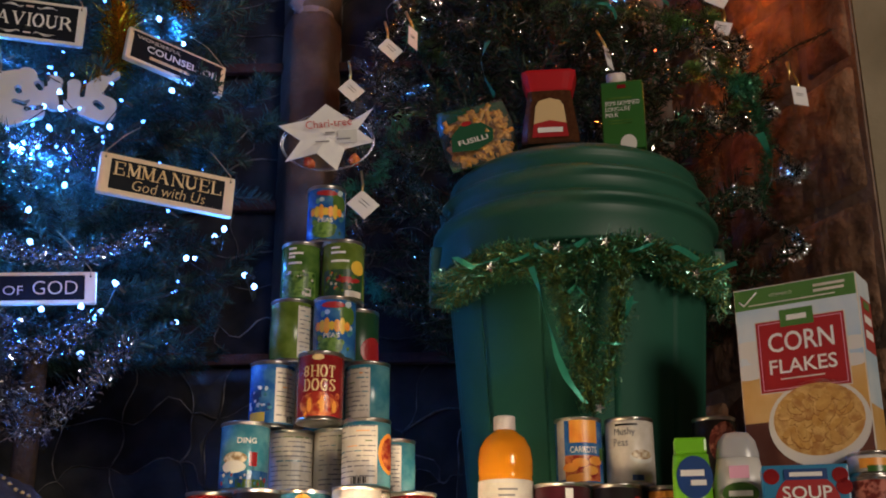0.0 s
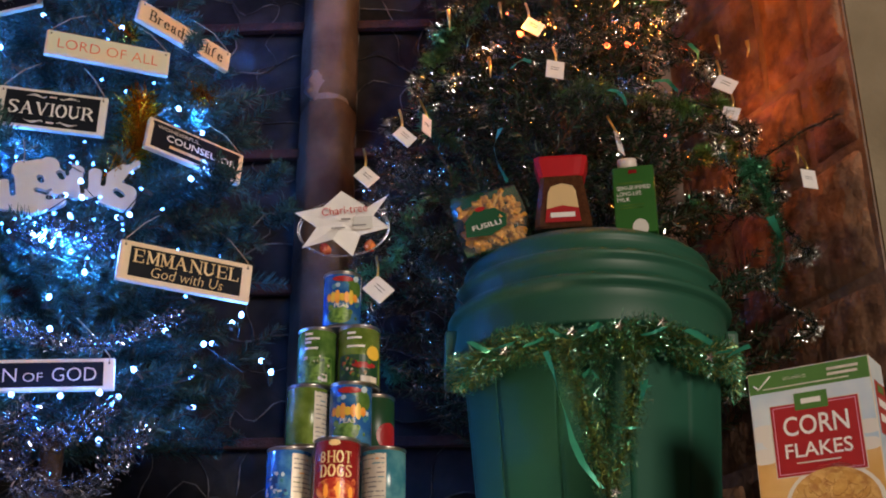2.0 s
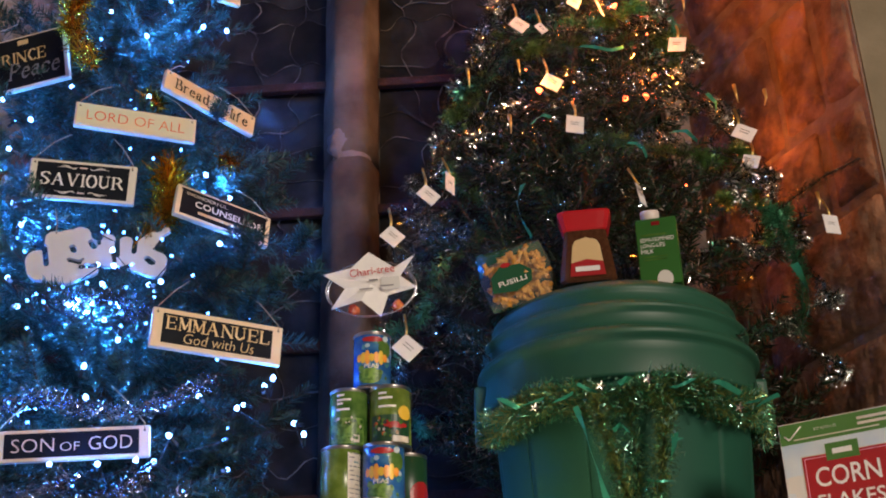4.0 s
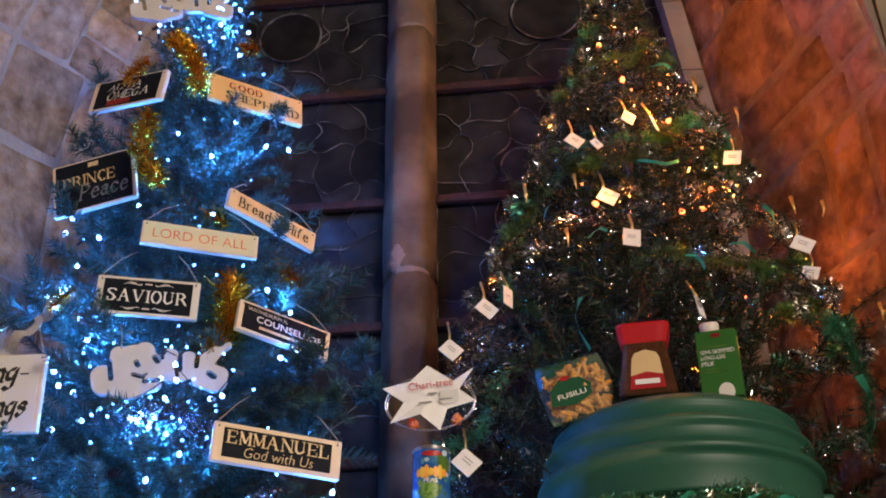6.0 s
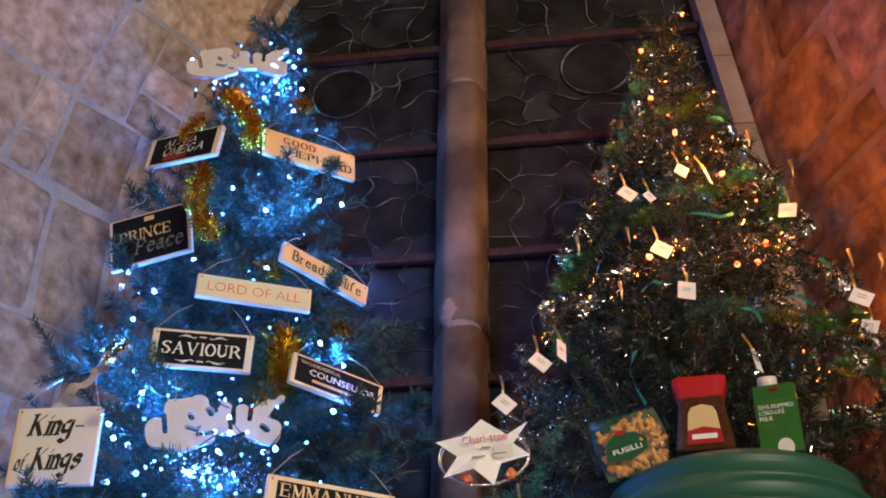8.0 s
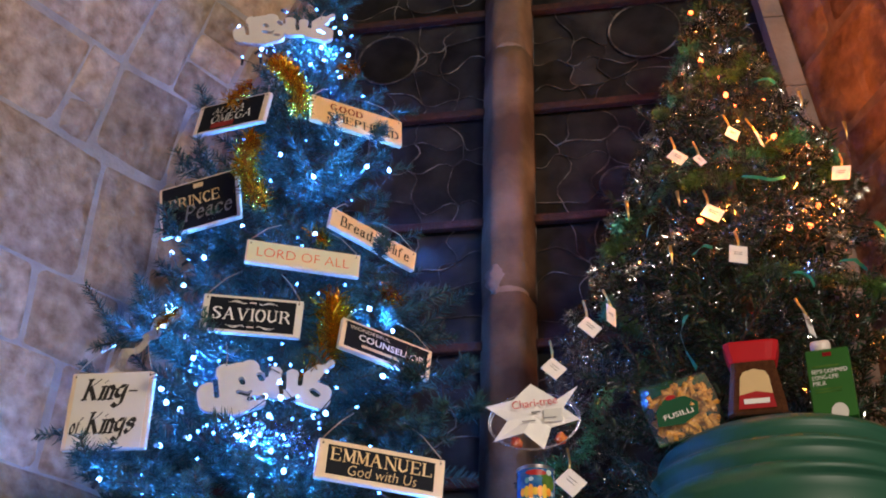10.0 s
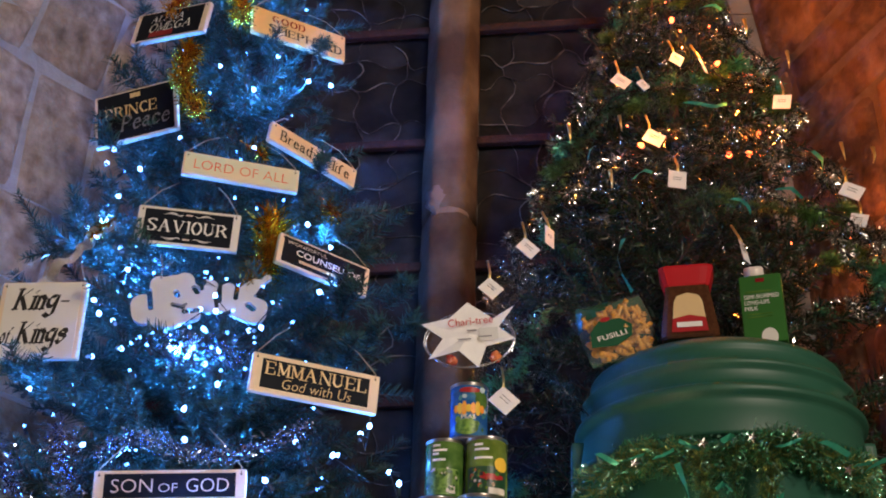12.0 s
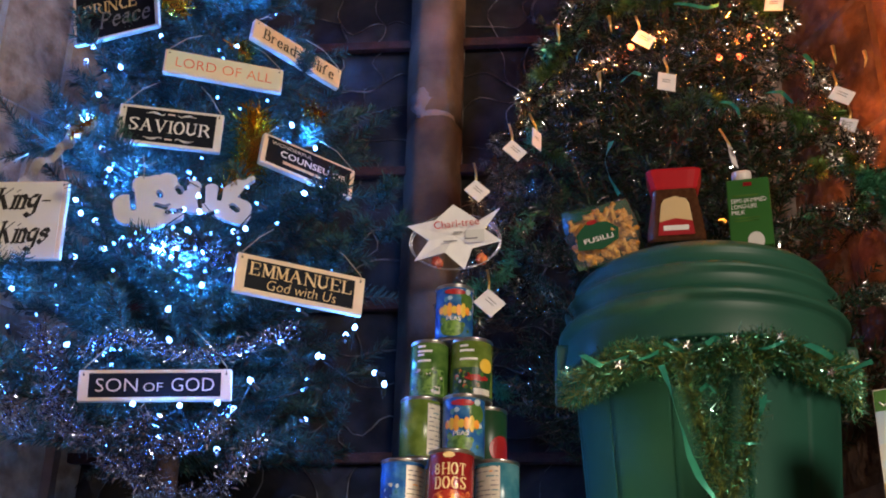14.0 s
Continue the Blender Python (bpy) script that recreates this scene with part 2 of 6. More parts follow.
M = dict(
    stone=material("sandstone", (0.22, 0.158, 0.104), 0.9, other=(0.55, 0.45, 0.335), scale=24, bump=1.0, bump_scale=15, deep=0.03, per_object=0.32, contrast=(0.28, 0.76), detail=12),
    mortar=material("grey_mortar", (0.31, 0.30, 0.285), 0.95, other=(0.43, 0.415, 0.39), scale=14, bump=0.5, bump_scale=90),
    red_stone=material("brown_sandstone", (0.11, 0.056, 0.036), 0.9, other=(0.31, 0.172, 0.105), scale=11, bump=1.0, bump_scale=16, deep=0.03, per_object=0.3, contrast=(0.36, 0.62)),
    dark_mortar=material("stained_mortar", (0.19, 0.13, 0.105), 0.95, other=(0.27, 0.19, 0.15), scale=25, bump=0.6, bump_scale=70),
    mullion=material("weathered_mullion_stone", (0.065, 0.038, 0.020), 0.85, other=(0.21, 0.145, 0.092), scale=5, bump=0.5, bump_scale=40, contrast=(0.4, 0.65)),
    hessian=material("pale_hessian", (0.40, 0.36, 0.32), 0.9, other=(0.52, 0.48, 0.43), scale=60, bump=0.5, bump_scale=200),
    jamb=material("dressed_jamb_stone", (0.20, 0.145, 0.12), 0.85, other=(0.30, 0.23, 0.195), scale=8, bump=0.4, bump_scale=60, per_object=0.12),
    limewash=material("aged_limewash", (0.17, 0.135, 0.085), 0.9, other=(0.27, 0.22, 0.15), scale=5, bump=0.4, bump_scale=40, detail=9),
    plaster=material("old_plaster", (0.5, 0.45, 0.38), 0.9, other=(0.4, 0.35, 0.29), scale=3, bump=0.3, bump_scale=30),
    glass=material("dark_leaded_glass", (0.011, 0.012, 0.0125), 0.30, other=(0.034, 0.035, 0.034), scale=12, bump=0.35, bump_scale=9, per_object=0.4, spec=0.2),
    lead=material("lead_came", (0.028, 0.027, 0.026), 0.65, 0.2, other=(0.27, 0.26, 0.245), scale=16, bump=0.3, bump_scale=120, contrast=(0.46, 0.70)),
    iron=material("rusty_saddle_bar", (0.022, 0.009, 0.008), 0.85, 0.0, other=(0.05, 0.018, 0.014), scale=40, bump=0.4),
    floor=material("stone_floor", (0.22, 0.19, 0.16), 0.6, other=(0.30, 0.27, 0.23), scale=4, bump=0.2),
    wood_dark=material("dark_oak", (0.10, 0.05, 0.03), 0.5, other=(0.17, 0.09, 0.05), scale=9, bump=0.2),
    needle=material("dark_green_needle", (0.026, 0.076, 0.060), 0.42, per_island=0.6, spec=0.35),
    needle2=material("green_needle", (0.014, 0.038, 0.016), 0.42, per_island=0.5, spec=0.35),
    bark=material("brown_wire_trunk", (0.06, 0.035, 0.02), 0.9, other=(0.1, 0.06, 0.035), scale=40, bump=0.5),
    silver=material("silver_tinsel", (0.66, 0.69, 0.80), 0.17, 1.0, per_island=0.5),
    glint=material("pale_teal_tinsel", (0.42, 0.85, 0.66), 0.2, 0.75, per_island=0.4),
    gold=material("gold_tinsel", (0.95, 0.43, 0.04), 0.26, 1.0, per_island=0.55),
    green_foil=material("green_tinsel", (0.07, 0.30, 0.16), 0.28, 0.6, per_island=0.6),
    olive_foil=material("olive_tinsel", (0.27, 0.33, 0.10), 0.32, 0.45, per_island=0.6),
    black_foil=material("dark_tinsel", (0.58, 0.62, 0.58), 0.15, 1.0, per_island=0.8),
    moss_foil=material("moss_green_tinsel", (0.09, 0.19, 0.05), 0.28, 0.5, per_island=0.6),
    bin_body=material("matt_green_plastic", (0.013, 0.080, 0.052), 0.62, other=(0.018, 0.094, 0.060), scale=5, bump=0.02, bump_scale=220, spec=0.2),
    ribbon=material("teal_foil_ribbon", (0.03, 0.28, 0.19), 0.32, 0.4, other=(0.05, 0.36, 0.25), scale=30),
    gold_cord=material("gold_cord", (0.80, 0.62, 0.22), 0.3, 0.9),
    string=material("jute_string", (0.42, 0.31, 0.19), 0.9),
    wood=material("pale_birch_board", (0.78, 0.60, 0.40), 0.6, other=(0.86, 0.72, 0.54), scale=12, bump=0.1, bump_scale=60),
    wood_white=material("whitewashed_board", (0.74, 0.70, 0.62), 0.6, other=(0.82, 0.79, 0.72), scale=9, bump=0.1),
    wood_gold=material("honey_board", (0.75, 0.52, 0.22), 0.6, other=(0.82, 0.62, 0.32), scale=10, bump=0.1),
    pale_green=material("aqua_wash", (0.62, 0.74, 0.62), 0.6, other=(0.82, 0.68, 0.48), scale=9, contrast=(0.35, 0.65)),
    panel=material("black_print", (0.006, 0.008, 0.014), 0.6, other=(0.010, 0.013, 0.02), scale=30, spec=0.12),
    ink=material("black_ink", (0.012, 0.011, 0.011), 0.5),
    white_ink=material("white_ink", (0.82, 0.80, 0.78), 0.5),
    gold_ink=material("gold_ink", (0.62, 0.40, 0.16), 0.4, other=(0.80, 0.62, 0.36), scale=40),
    red_ink=material("red_ink", (0.70, 0.06, 0.04), 0.5, other=(0.80, 0.22, 0.08), scale=25),
    rose_ink=material("rose_ink", (0.75, 0.55, 0.50), 0.5, other=(0.85, 0.8, 0.78), scale=60),
    pen_red=material("red_pen", (0.50, 0.015, 0.02), 0.5),
    grey_ink=material("grey_ink", (0.18, 0.18, 0.2), 0.5),
    silver_paint=material("white_painted_board", (0.60, 0.60, 0.61), 0.5, other=(0.68, 0.68, 0.68), scale=20, bump=0.05),
    card=material("white_card", (0.78, 0.77, 0.80), 0.6, other=(0.86, 0.85, 0.86), scale=40),
    led=material("blue_white_led", (0.15, 0.34, 1.0), 0.3, emit=18.0),
    led_dim=material("blue_led", (0.08, 0.27, 1.0), 0.3, emit=14.0),
    amber=material("amber_bulb", (1.0, 0.11, 0.03), 0.3, emit=11.0),
    warm=material("warm_white_bulb", (1.0, 0.72, 0.40), 0.3, emit=8.0),
    cable=material("dark_cable", (0.01, 0.02, 0.02), 0.5),
    bin=material("dark_green_plastic", (0.014, 0.082, 0.051), 0.48, other=(0.018, 0.096, 0.058), scale=6, bump=0.02, bump_scale=220),
    steel=material("tin_steel", (0.62, 0.60, 0.57), 0.28, 1.0, other=(0.5, 0.48, 0.46), scale=60),
    cream=material("cream_paper", (0.62, 0.56, 0.48), 0.35, other=(0.76, 0.71, 0.64), scale=45, bump=0.1, bump_scale=70),
    blue=material("blue_paper", (0.02, 0.11, 0.36), 0.2, other=(0.10, 0.30, 0.52), scale=40, contrast=(0.42, 0.75)),
    teal=material("teal_paper", (0.035, 0.19, 0.27), 0.22, other=(0.16, 0.40, 0.46), scale=26, contrast=(0.4, 0.75)),
    leaf=material("green_paper", (0.045, 0.12, 0.025), 0.25, other=(0.13, 0.24, 0.05), scale=34, contrast=(0.4, 0.72)),
    olive=material("olive_paper", (0.09, 0.15, 0.02), 0.25, other=(0.19, 0.28, 0.06), scale=30, contrast=(0.4, 0.72)),
    dkgreen=material("deep_green_paper", (0.012, 0.06, 0.025), 0.35),
    peas=material("pea_print", (0.05, 0.14, 0.02), 0.35, other=(0.20, 0.36, 0.07), scale=90, contrast=(0.42, 0.58)),
    maroon=material("maroon_paper", (0.20, 0.012, 0.016), 0.2, other=(0.30, 0.02, 0.02), scale=20),
    red=material("red_print", (0.38, 0.018, 0.022), 0.35),
    sausage=material("sausage_print", (0.34, 0.03, 0.02), 0.25, other=(0.75, 0.24, 0.08), scale=75, contrast=(0.42, 0.62)),
    orange=material("orange_print", (0.85, 0.28, 0.03), 0.35, other=(0.90, 0.42, 0.07), scale=35),
    yellow=material("yellow_print", (0.80, 0.52, 0.06), 0.35),
    beans=material("bean_print", (0.16, 0.02, 0.015), 0.3, other=(0.55, 0.20, 0.15), scale=95, contrast=(0.45, 0.58)),
    black=material("black_paper", (0.015, 0.012, 0.014), 0.3),
    wine=material("dark_wine_paper", (0.07, 0.012, 0.02), 0.3),
    sky=material("sky_print", (0.36, 0.53, 0.68), 0.35, other=(0.70, 0.74, 0.76), scale=9),
    wheat=material("wheat_print", (0.62, 0.34, 0.09), 0.35, other=(0.74, 0.50, 0.22), scale=14),
    table_print=material("brown_table_print", (0.10, 0.03, 0.022), 0.35, other=(0.18, 0.07, 0.05), scale=12),
    flakes=material("flake_print", (0.46, 0.22, 0.06), 0.4, other=(0.70, 0.44, 0.16), scale=60, contrast=(0.4, 0.6)),
    flake_a=material("golden_flake_print", (0.52, 0.26, 0.055), 0.4, other=(0.66, 0.39, 0.12), scale=90),
    flake_b=material("pale_flake_print", (0.66, 0.42, 0.15), 0.4, other=(0.54, 0.29, 0.07), scale=90),
    flake_c=material("toasted_flake_print", (0.28, 0.11, 0.02), 0.4, other=(0.44, 0.20, 0.05), scale=90),
    bowl=material("bowl_print", (0.70, 0.68, 0.64), 0.4),
    box_green=material("box_green_print", (0.06, 0.17, 0.03), 0.35, other=(0.09, 0.22, 0.05), scale=8),
    juice=material("orange_squash", (0.95, 0.33, 0.015), 0.12, other=(1.0, 0.40, 0.03), scale=8, transmission=0.25),
    cap=material("white_cap", (0.75, 0.66, 0.62), 0.4),
    lime=material("lime_plastic", (0.17, 0.50, 0.02), 0.28),
    navy=material("navy_print", (0.01, 0.05, 0.20), 0.35),
    pale=material("pale_plastic", (0.70, 0.68, 0.64), 0.3),
    grey_cap=material("clear_grey_cap", (0.42, 0.42, 0.43), 0.25),
    pink=material("pink_print", (0.80, 0.40, 0.55), 0.4),
    packet=material("blue_packet", (0.02, 0.20, 0.38), 0.35),
    coffee=material("coffee_in_glass", (0.055, 0.020, 0.010), 0.12, other=(0.09, 0.035, 0.016), scale=120, bump=0.2, bump_scale=300),
    lid_red=material("red_lid", (0.42, 0.006, 0.012), 0.35),
    tan=material("tan_label", (0.66, 0.47, 0.24), 0.4),
    carton=material("green_carton", (0.022, 0.115, 0.016), 0.4, other=(0.028, 0.14, 0.02), scale=10),
    carton_top=material("light_green_carton", (0.055, 0.22, 0.03), 0.4),
    film=material("clear_film", (0.55, 0.55, 0.53), 0.12, bump=0.6, bump_scale=60),
    pasta=material("dry_pasta", (0.62, 0.29, 0.045), 0.4, other=(0.80, 0.46, 0.10), scale=60),
    bag_green=material("green_bag_print", (0.02, 0.09, 0.045), 0.25),
    velvet=material("navy_cloth", (0.012, 0.018, 0.06), 0.9, other=(0.03, 0.04, 0.11), scale=30, bump=0.4),
    pearl=material("gold_bead", (0.85, 0.72, 0.50), 0.25, 0.8),
    wire=material("silver_wire", (0.75, 0.75, 0.74), 0.25, 1.0),
    picture=material("serving_print", (0.30, 0.18, 0.08), 0.4, other=(0.75, 0.66, 0.50), scale=110, contrast=(0.42, 0.6)),
)


M["film"].node_tree.nodes["Principled BSDF"].inputs["Alpha"].default_value = 0.12


# ---------- mesh helpers ----------
def thing(name, m=None, label="", category="", group="", kind=""):
    ob = new(name)
    ob.empty_display_size = 0.05
    if m is not None:
        ob.matrix_world = m
    return tagged(ob, label, category, group, kind)


def mesh_of(name, verts, faces, mat, smooth=False):
    me = bpy.data.meshes.new(name)
    me.from_pydata([tuple(v) for v in verts], [], faces)
    me.materials.append(mat)
    if smooth:
        me.polygons.foreach_set("use_smooth", [True] * len(me.polygons))
    me.update()
    return me


def put(name, me, parent=None, label="", m=None):
    ob = new(name, me)
    if parent is not None:
        ob.parent = parent
    if m is not None:
        ob.matrix_basis = m
    return tagged(ob, label)


def part(name, bm, mat, parent, label="", smooth=False, m=None):
    me = bpy.data.meshes.new(name)
    bm.to_mesh(me)
    bm.free()
    me.materials.append(mat)
    if smooth:
        me.polygons.foreach_set("use_smooth", [True] * len(me.polygons))
    return put(name, me, parent, label, m)


def box_bm(w, d, h, bevel=0.0, at=(0, 0, 0), segments=2):
    bm = bmesh.new()
    bmesh.ops.create_cube(bm, size=1, matrix=Matrix.Translation(at) @ Matrix.Diagonal((w, d, h, 1)))
    if bevel:
        bmesh.ops.bevel(bm, geom=bm.edges[:], offset=bevel, segments=segments, affect="EDGES", profile=0.6)
    return bm


def crisp(profile, d=0.0012):
    """The profile with each sharp corner held by two close points."""
    out = [profile[0]]
    for a, b, c in zip(profile, profile[1:], profile[2:]):
        p, q, r = Vector(a), Vector(b), Vector(c)
        u, v = p - q, r - q
        if u.length > 3 * d and v.length > 3 * d and u.angle(v) < 2.75:
            out += [tuple(q + u.normalized() * d), tuple(q + v.normalized() * d)]
        else:
            out.append(b)
    return out + [profile[-1]]


def lathe_bm(profile, n=40, flat=1.0, at=(0, 0, 0)):
    bm = bmesh.new()
    rings = []
    for r, z in profile:
        if r < 1e-5:
            rings.append([bm.verts.new((at[0], at[1], at[2] + z))])
        else:
            rings.append([bm.verts.new((at[0] + r * math.cos(a), at[1] + flat * r * math.sin(a), at[2] + z)) for a in (2 * math.pi * k / n for k in range(n))])
    for a, b in zip(rings, rings[1:]):
        for k in range(n):
            j = (k + 1) % n
            if len(a) == 1:
                bm.faces.new((a[0], b[j], b[k]))
            elif len(b) == 1:
                bm.faces.new((a[k], a[j], b[0]))
            else:
                bm.faces.new((a[k], a[j], b[j], b[k]))
    bmesh.ops.recalc_face_normals(bm, faces=bm.faces[:])
    return bm


def tube_mesh(name, pts, r, mat, n=6, closed=False):
    pts = [Vector(p) for p in pts]
    verts, faces = [], []
    count = len(pts)
    for i, p in enumerate(pts):
        a, b = (pts[i - 1], pts[(i + 1) % count]) if closed else (pts[max(i - 1, 0)], pts[min(i + 1, count - 1)])
        d = (b - a).normalized() if (b - a).length > 1e-9 else Vector((0, 0, 1))
        s = d.cross(Vector((0.13, 0.31, 0.94))).normalized()
        u = d.cross(s)
        rr = r[i] if isinstance(r, (list, tuple)) else r
        verts += [p + rr * (math.cos(2 * math.pi * k / n) * s + math.sin(2 * math.pi * k / n) * u) for k in range(n)]
    for i in range(count if closed else count - 1):
        j = (i + 1) % count
        faces += [(i * n + k, i * n + (k + 1) % n, j * n + (k + 1) % n, j * n + k) for k in range(n)]
    if not closed:
        faces += [tuple(range(n))[::-1], tuple(range((count - 1) * n, count * n))]
    return mesh_of(name, verts, faces, mat, True)


def words(key, width, parent, mat, x=0.0, z=0.0, y=0.0, name="lettering", height=None, turn=0.0, deep=0.0, slant=0.0):
    """Flat lettering in the local x-z plane that faces -y."""
    pts, faces, w, h = WORDS[key]
    sx = width / w
    sz = height / h if height else sx
    c, s = math.cos(radians(turn)), math.sin(radians(turn))
    flat = [((p[0] + slant * p[1]) * sx, p[1] * sz, p[2] if len(p) > 2 else 0.0) for p in pts]
    verts = [(x + c * a - s * b, y - e, z + s * a + c * b) for a, b, e in flat]
    if deep:
        n = len(verts)
        verts = verts + [(a, b + deep, d) for a, b, d in verts]
        edges = {}
        for f in faces:
            for i, j in zip(f, f[1:] + f[:1]):
                edges[(i, j)] = edges.get((i, j), 0) + 1
        sides = [(j, i, i + n, j + n) for (i, j) in edges if (j, i) not in edges]
        faces = list(faces) + [tuple(i + n for i in f)[::-1] for f in faces] + sides
    return put(name, mesh_of(name, verts, faces, mat), parent)


def bars(parent, mat, x, z, width, count, pitch, height, y, name="text_bar", seed=0):
    rnd = random.Random(seed)
    for k in range(count):
        w = width * rnd.uniform(0.6, 1.0)
        part(name, box_bm(w, 0.0006, height, at=(x - (width - w) / 2, y, z - k * pitch)), mat, parent)


def bent(parent, r, a0, a1, z0, z1, mat, name="label_patch", label="", n=14, round_=False):
    """A patch of print round a tin; angles in degrees from the front, to the right."""
    verts, faces = [], []
    if round_:
        ac, zc, aw, zw = (a0 + a1) / 2, (z0 + z1) / 2, (a1 - a0) / 2, (z1 - z0) / 2
        verts.append((r * math.sin(radians(ac)), -r * math.cos(radians(ac)), zc))
        for q in (0.25, 0.5, 0.75, 1.0):
            for k in range(20):
                t = 2 * math.pi * k / 20
                a = radians(ac + aw * q * math.cos(t))
                verts.append((r * math.sin(a), -r * math.cos(a), zc + zw * q * math.sin(t)))
        faces = [(0, 1 + k, 1 + (k + 1) % 20) for k in range(20)]
        for q in range(3):
            faces += [(1 + 20 * q + k, 21 + 20 * q + k, 21 + 20 * q + (k + 1) % 20, 1 + 20 * q + (k + 1) % 20) for k in range(20)]
    else:
        for k in range(n + 1):
            a = radians(a0 + (a1 - a0) * k / n)
            verts += [(r * math.sin(a), -r * math.cos(a), z0), (r * math.sin(a), -r * math.cos(a), z1)]
        faces = [(2 * k, 2 * k + 2, 2 * k + 3, 2 * k + 1) for k in range(n)]
    return put(name, mesh_of(name, verts, faces, mat), parent, label)


def bent_words(parent, key, r, a, z, width, mat, height=None):
    pts, faces, w, h = WORDS[key]
    sx = width / w
    sz = height / h if height else sx
    verts = []
    for p in pts:
        t = radians(a) + p[0] * sx / r
        q = r + (p[2] if len(p) > 2 else 0.0)
        verts.append((q * math.sin(t), -q * math.cos(t), z + p[1] * sz))
    return put("lettering", mesh_of("lettering", verts, faces, mat), parent)


# ---------- the setting ----------
LEDGE = 1.452


def arch_lean(z, right=False):
    if right:
        return 0.12 * max(0.0, z - 3.1)
    return 0.0 if z < 3.25 else 0.21 * min((z - 3.25) / 0.85, 1.6) ** 1.35


def stone_wall(name, foot, way, length, z0, z1, stone, mortar, lean, seed, label, courses=(), bed=0.004, joint=0.010):
    """A splayed rubble wall that starts at the window jamb; lean bends it over with the window arch."""
    rnd = random.Random(seed)
    root = thing(name, None, label, "wall", kind="structure")
    ax = Vector((math.cos(radians(way)), math.sin(radians(way)), 0))
    side = Vector((ax.y, -ax.x, 0))
    if side.y > 0:
        side = -side

    def at(s, z, out=0.0):
        p = Vector((foot[0], foot[1], 0)) + ax * s + side * out
        return Vector((p.x + lean * arch_lean(z, lean < 0), p.y, z))
    zs = np.linspace(z0, z1, 24)
    verts, faces = [], []
    for z in zs:
        for s, o in ((-0.3, bed), (length, bed), (length, -0.25), (-0.3, -0.25)):
            verts.append(at(s, z, o))
    for i in range(len(zs) - 1):
        for k in range(4):
            faces.append((4 * i + k, 4 * i + (k + 1) % 4, 4 * i + 4 + (k + 1) % 4, 4 * i + 4 + k))
    put("mortar_bed", mesh_of("mortar_bed", verts, faces, mortar), root)
    # known courses first, then uneven random ones below and above
    rows = list(courses)
    low, high = (rows[0][0], rows[-1][1]) if rows else (z0, z0)
    z = low
    while z > z0:
        h = rnd.uniform(0.16, 0.32)
        rows.append((z - h, z, ()))
        z -= h
    z = high
    while z < z1:
        h = rnd.choice((rnd.uniform(0.12, 0.18), rnd.uniform(0.20, 0.36), rnd.uniform(0.24, 0.36)))
        rows.append((z, z + h, ()))
        z += h
    for c, d, cuts in rows:
        cells = []
        s = -0.12
        for b, split in cuts:
            parts = [c, *split, d]
            cells += [(s, b, p, q) for p, q in zip(parts, parts[1:])]
            s = b
        while s < length - 0.03:
            w = rnd.choice((rnd.uniform(0.14, 0.24), rnd.uniform(0.26, 0.5), rnd.uniform(0.3, 0.55)))
            if s + w > length - 0.08:
                w = length - s
            if d - c > 0.2 and w < 0.3 and rnd.random() < 0.6:
                m = c + (d - c) * rnd.uniform(0.4, 0.6)
                cells += [(s, s + w, c, m), (s, s + w, m, d)]
            else:
                cells.append((s, s + w, c, d))
            s += w
        for a, b, c_, d_ in cells:
            g = joint * rnd.uniform(0.55, 1.25)
            j = lambda q: rnd.uniform(-q, q)
            big = min(b - a, d_ - c_)
            ring = []
            for (u, v, du, dv) in ((a + g, c_ + g, 1, 1), (b - g, c_ + g, -1, 1), (b - g, d_ - g, -1, -1), (a + g, d_ - g, 1, -1)):
                u, v = u + j(0.008), v + j(0.008)
                f = big * rnd.uniform(0.03, 0.10)
                e = f * rnd.uniform(0.22, 0.4)
                arc = [(u, v + dv * f), (u + du * e, v + dv * e), (u + du * f, v)]
                ring += arc if du * dv > 0 else arc[::-1]
            # a wavering point between each pair of corners
            edge = []
            for k in range(12):
                p, q = ring[k], ring[(k + 1) % 12]
                edge.append(p)
                if k % 3 == 2:
                    edge.append(((p[0] + q[0]) / 2 + j(0.006), (p[1] + q[1]) / 2 + j(0.006)))
            n = len(edge)
            mu, mv = sum(q[0] for q in edge) / n, sum(q[1] for q in edge) / n
            proud = rnd.uniform(0.0, 0.006)
            vs = []
            for scale, out in ((1.0, bed - 0.004), (0.97, bed + 0.001 + proud * 0.3), (0.86, bed + 0.004 + proud), (0.5, bed + 0.006 + proud)):
                vs += [at(mu + (u - mu) * scale, mv + (v - mv) * scale, out + (j(0.0025) if scale < 0.95 else 0)) for u, v in edge]
            vs.append(at(mu, mv, bed + 0.007 + proud))
            fs = []
            for k in range(n):
                q = (k + 1) % n
                for m in range(3):
                    fs.append((m * n + k, m * n + q, m * n + n + q, m * n + n + k))
                fs.append((3 * n + k, 3 * n + q, 4 * n))
            put("stone", mesh_of("stone", vs, fs, stone, True), root)
    return root


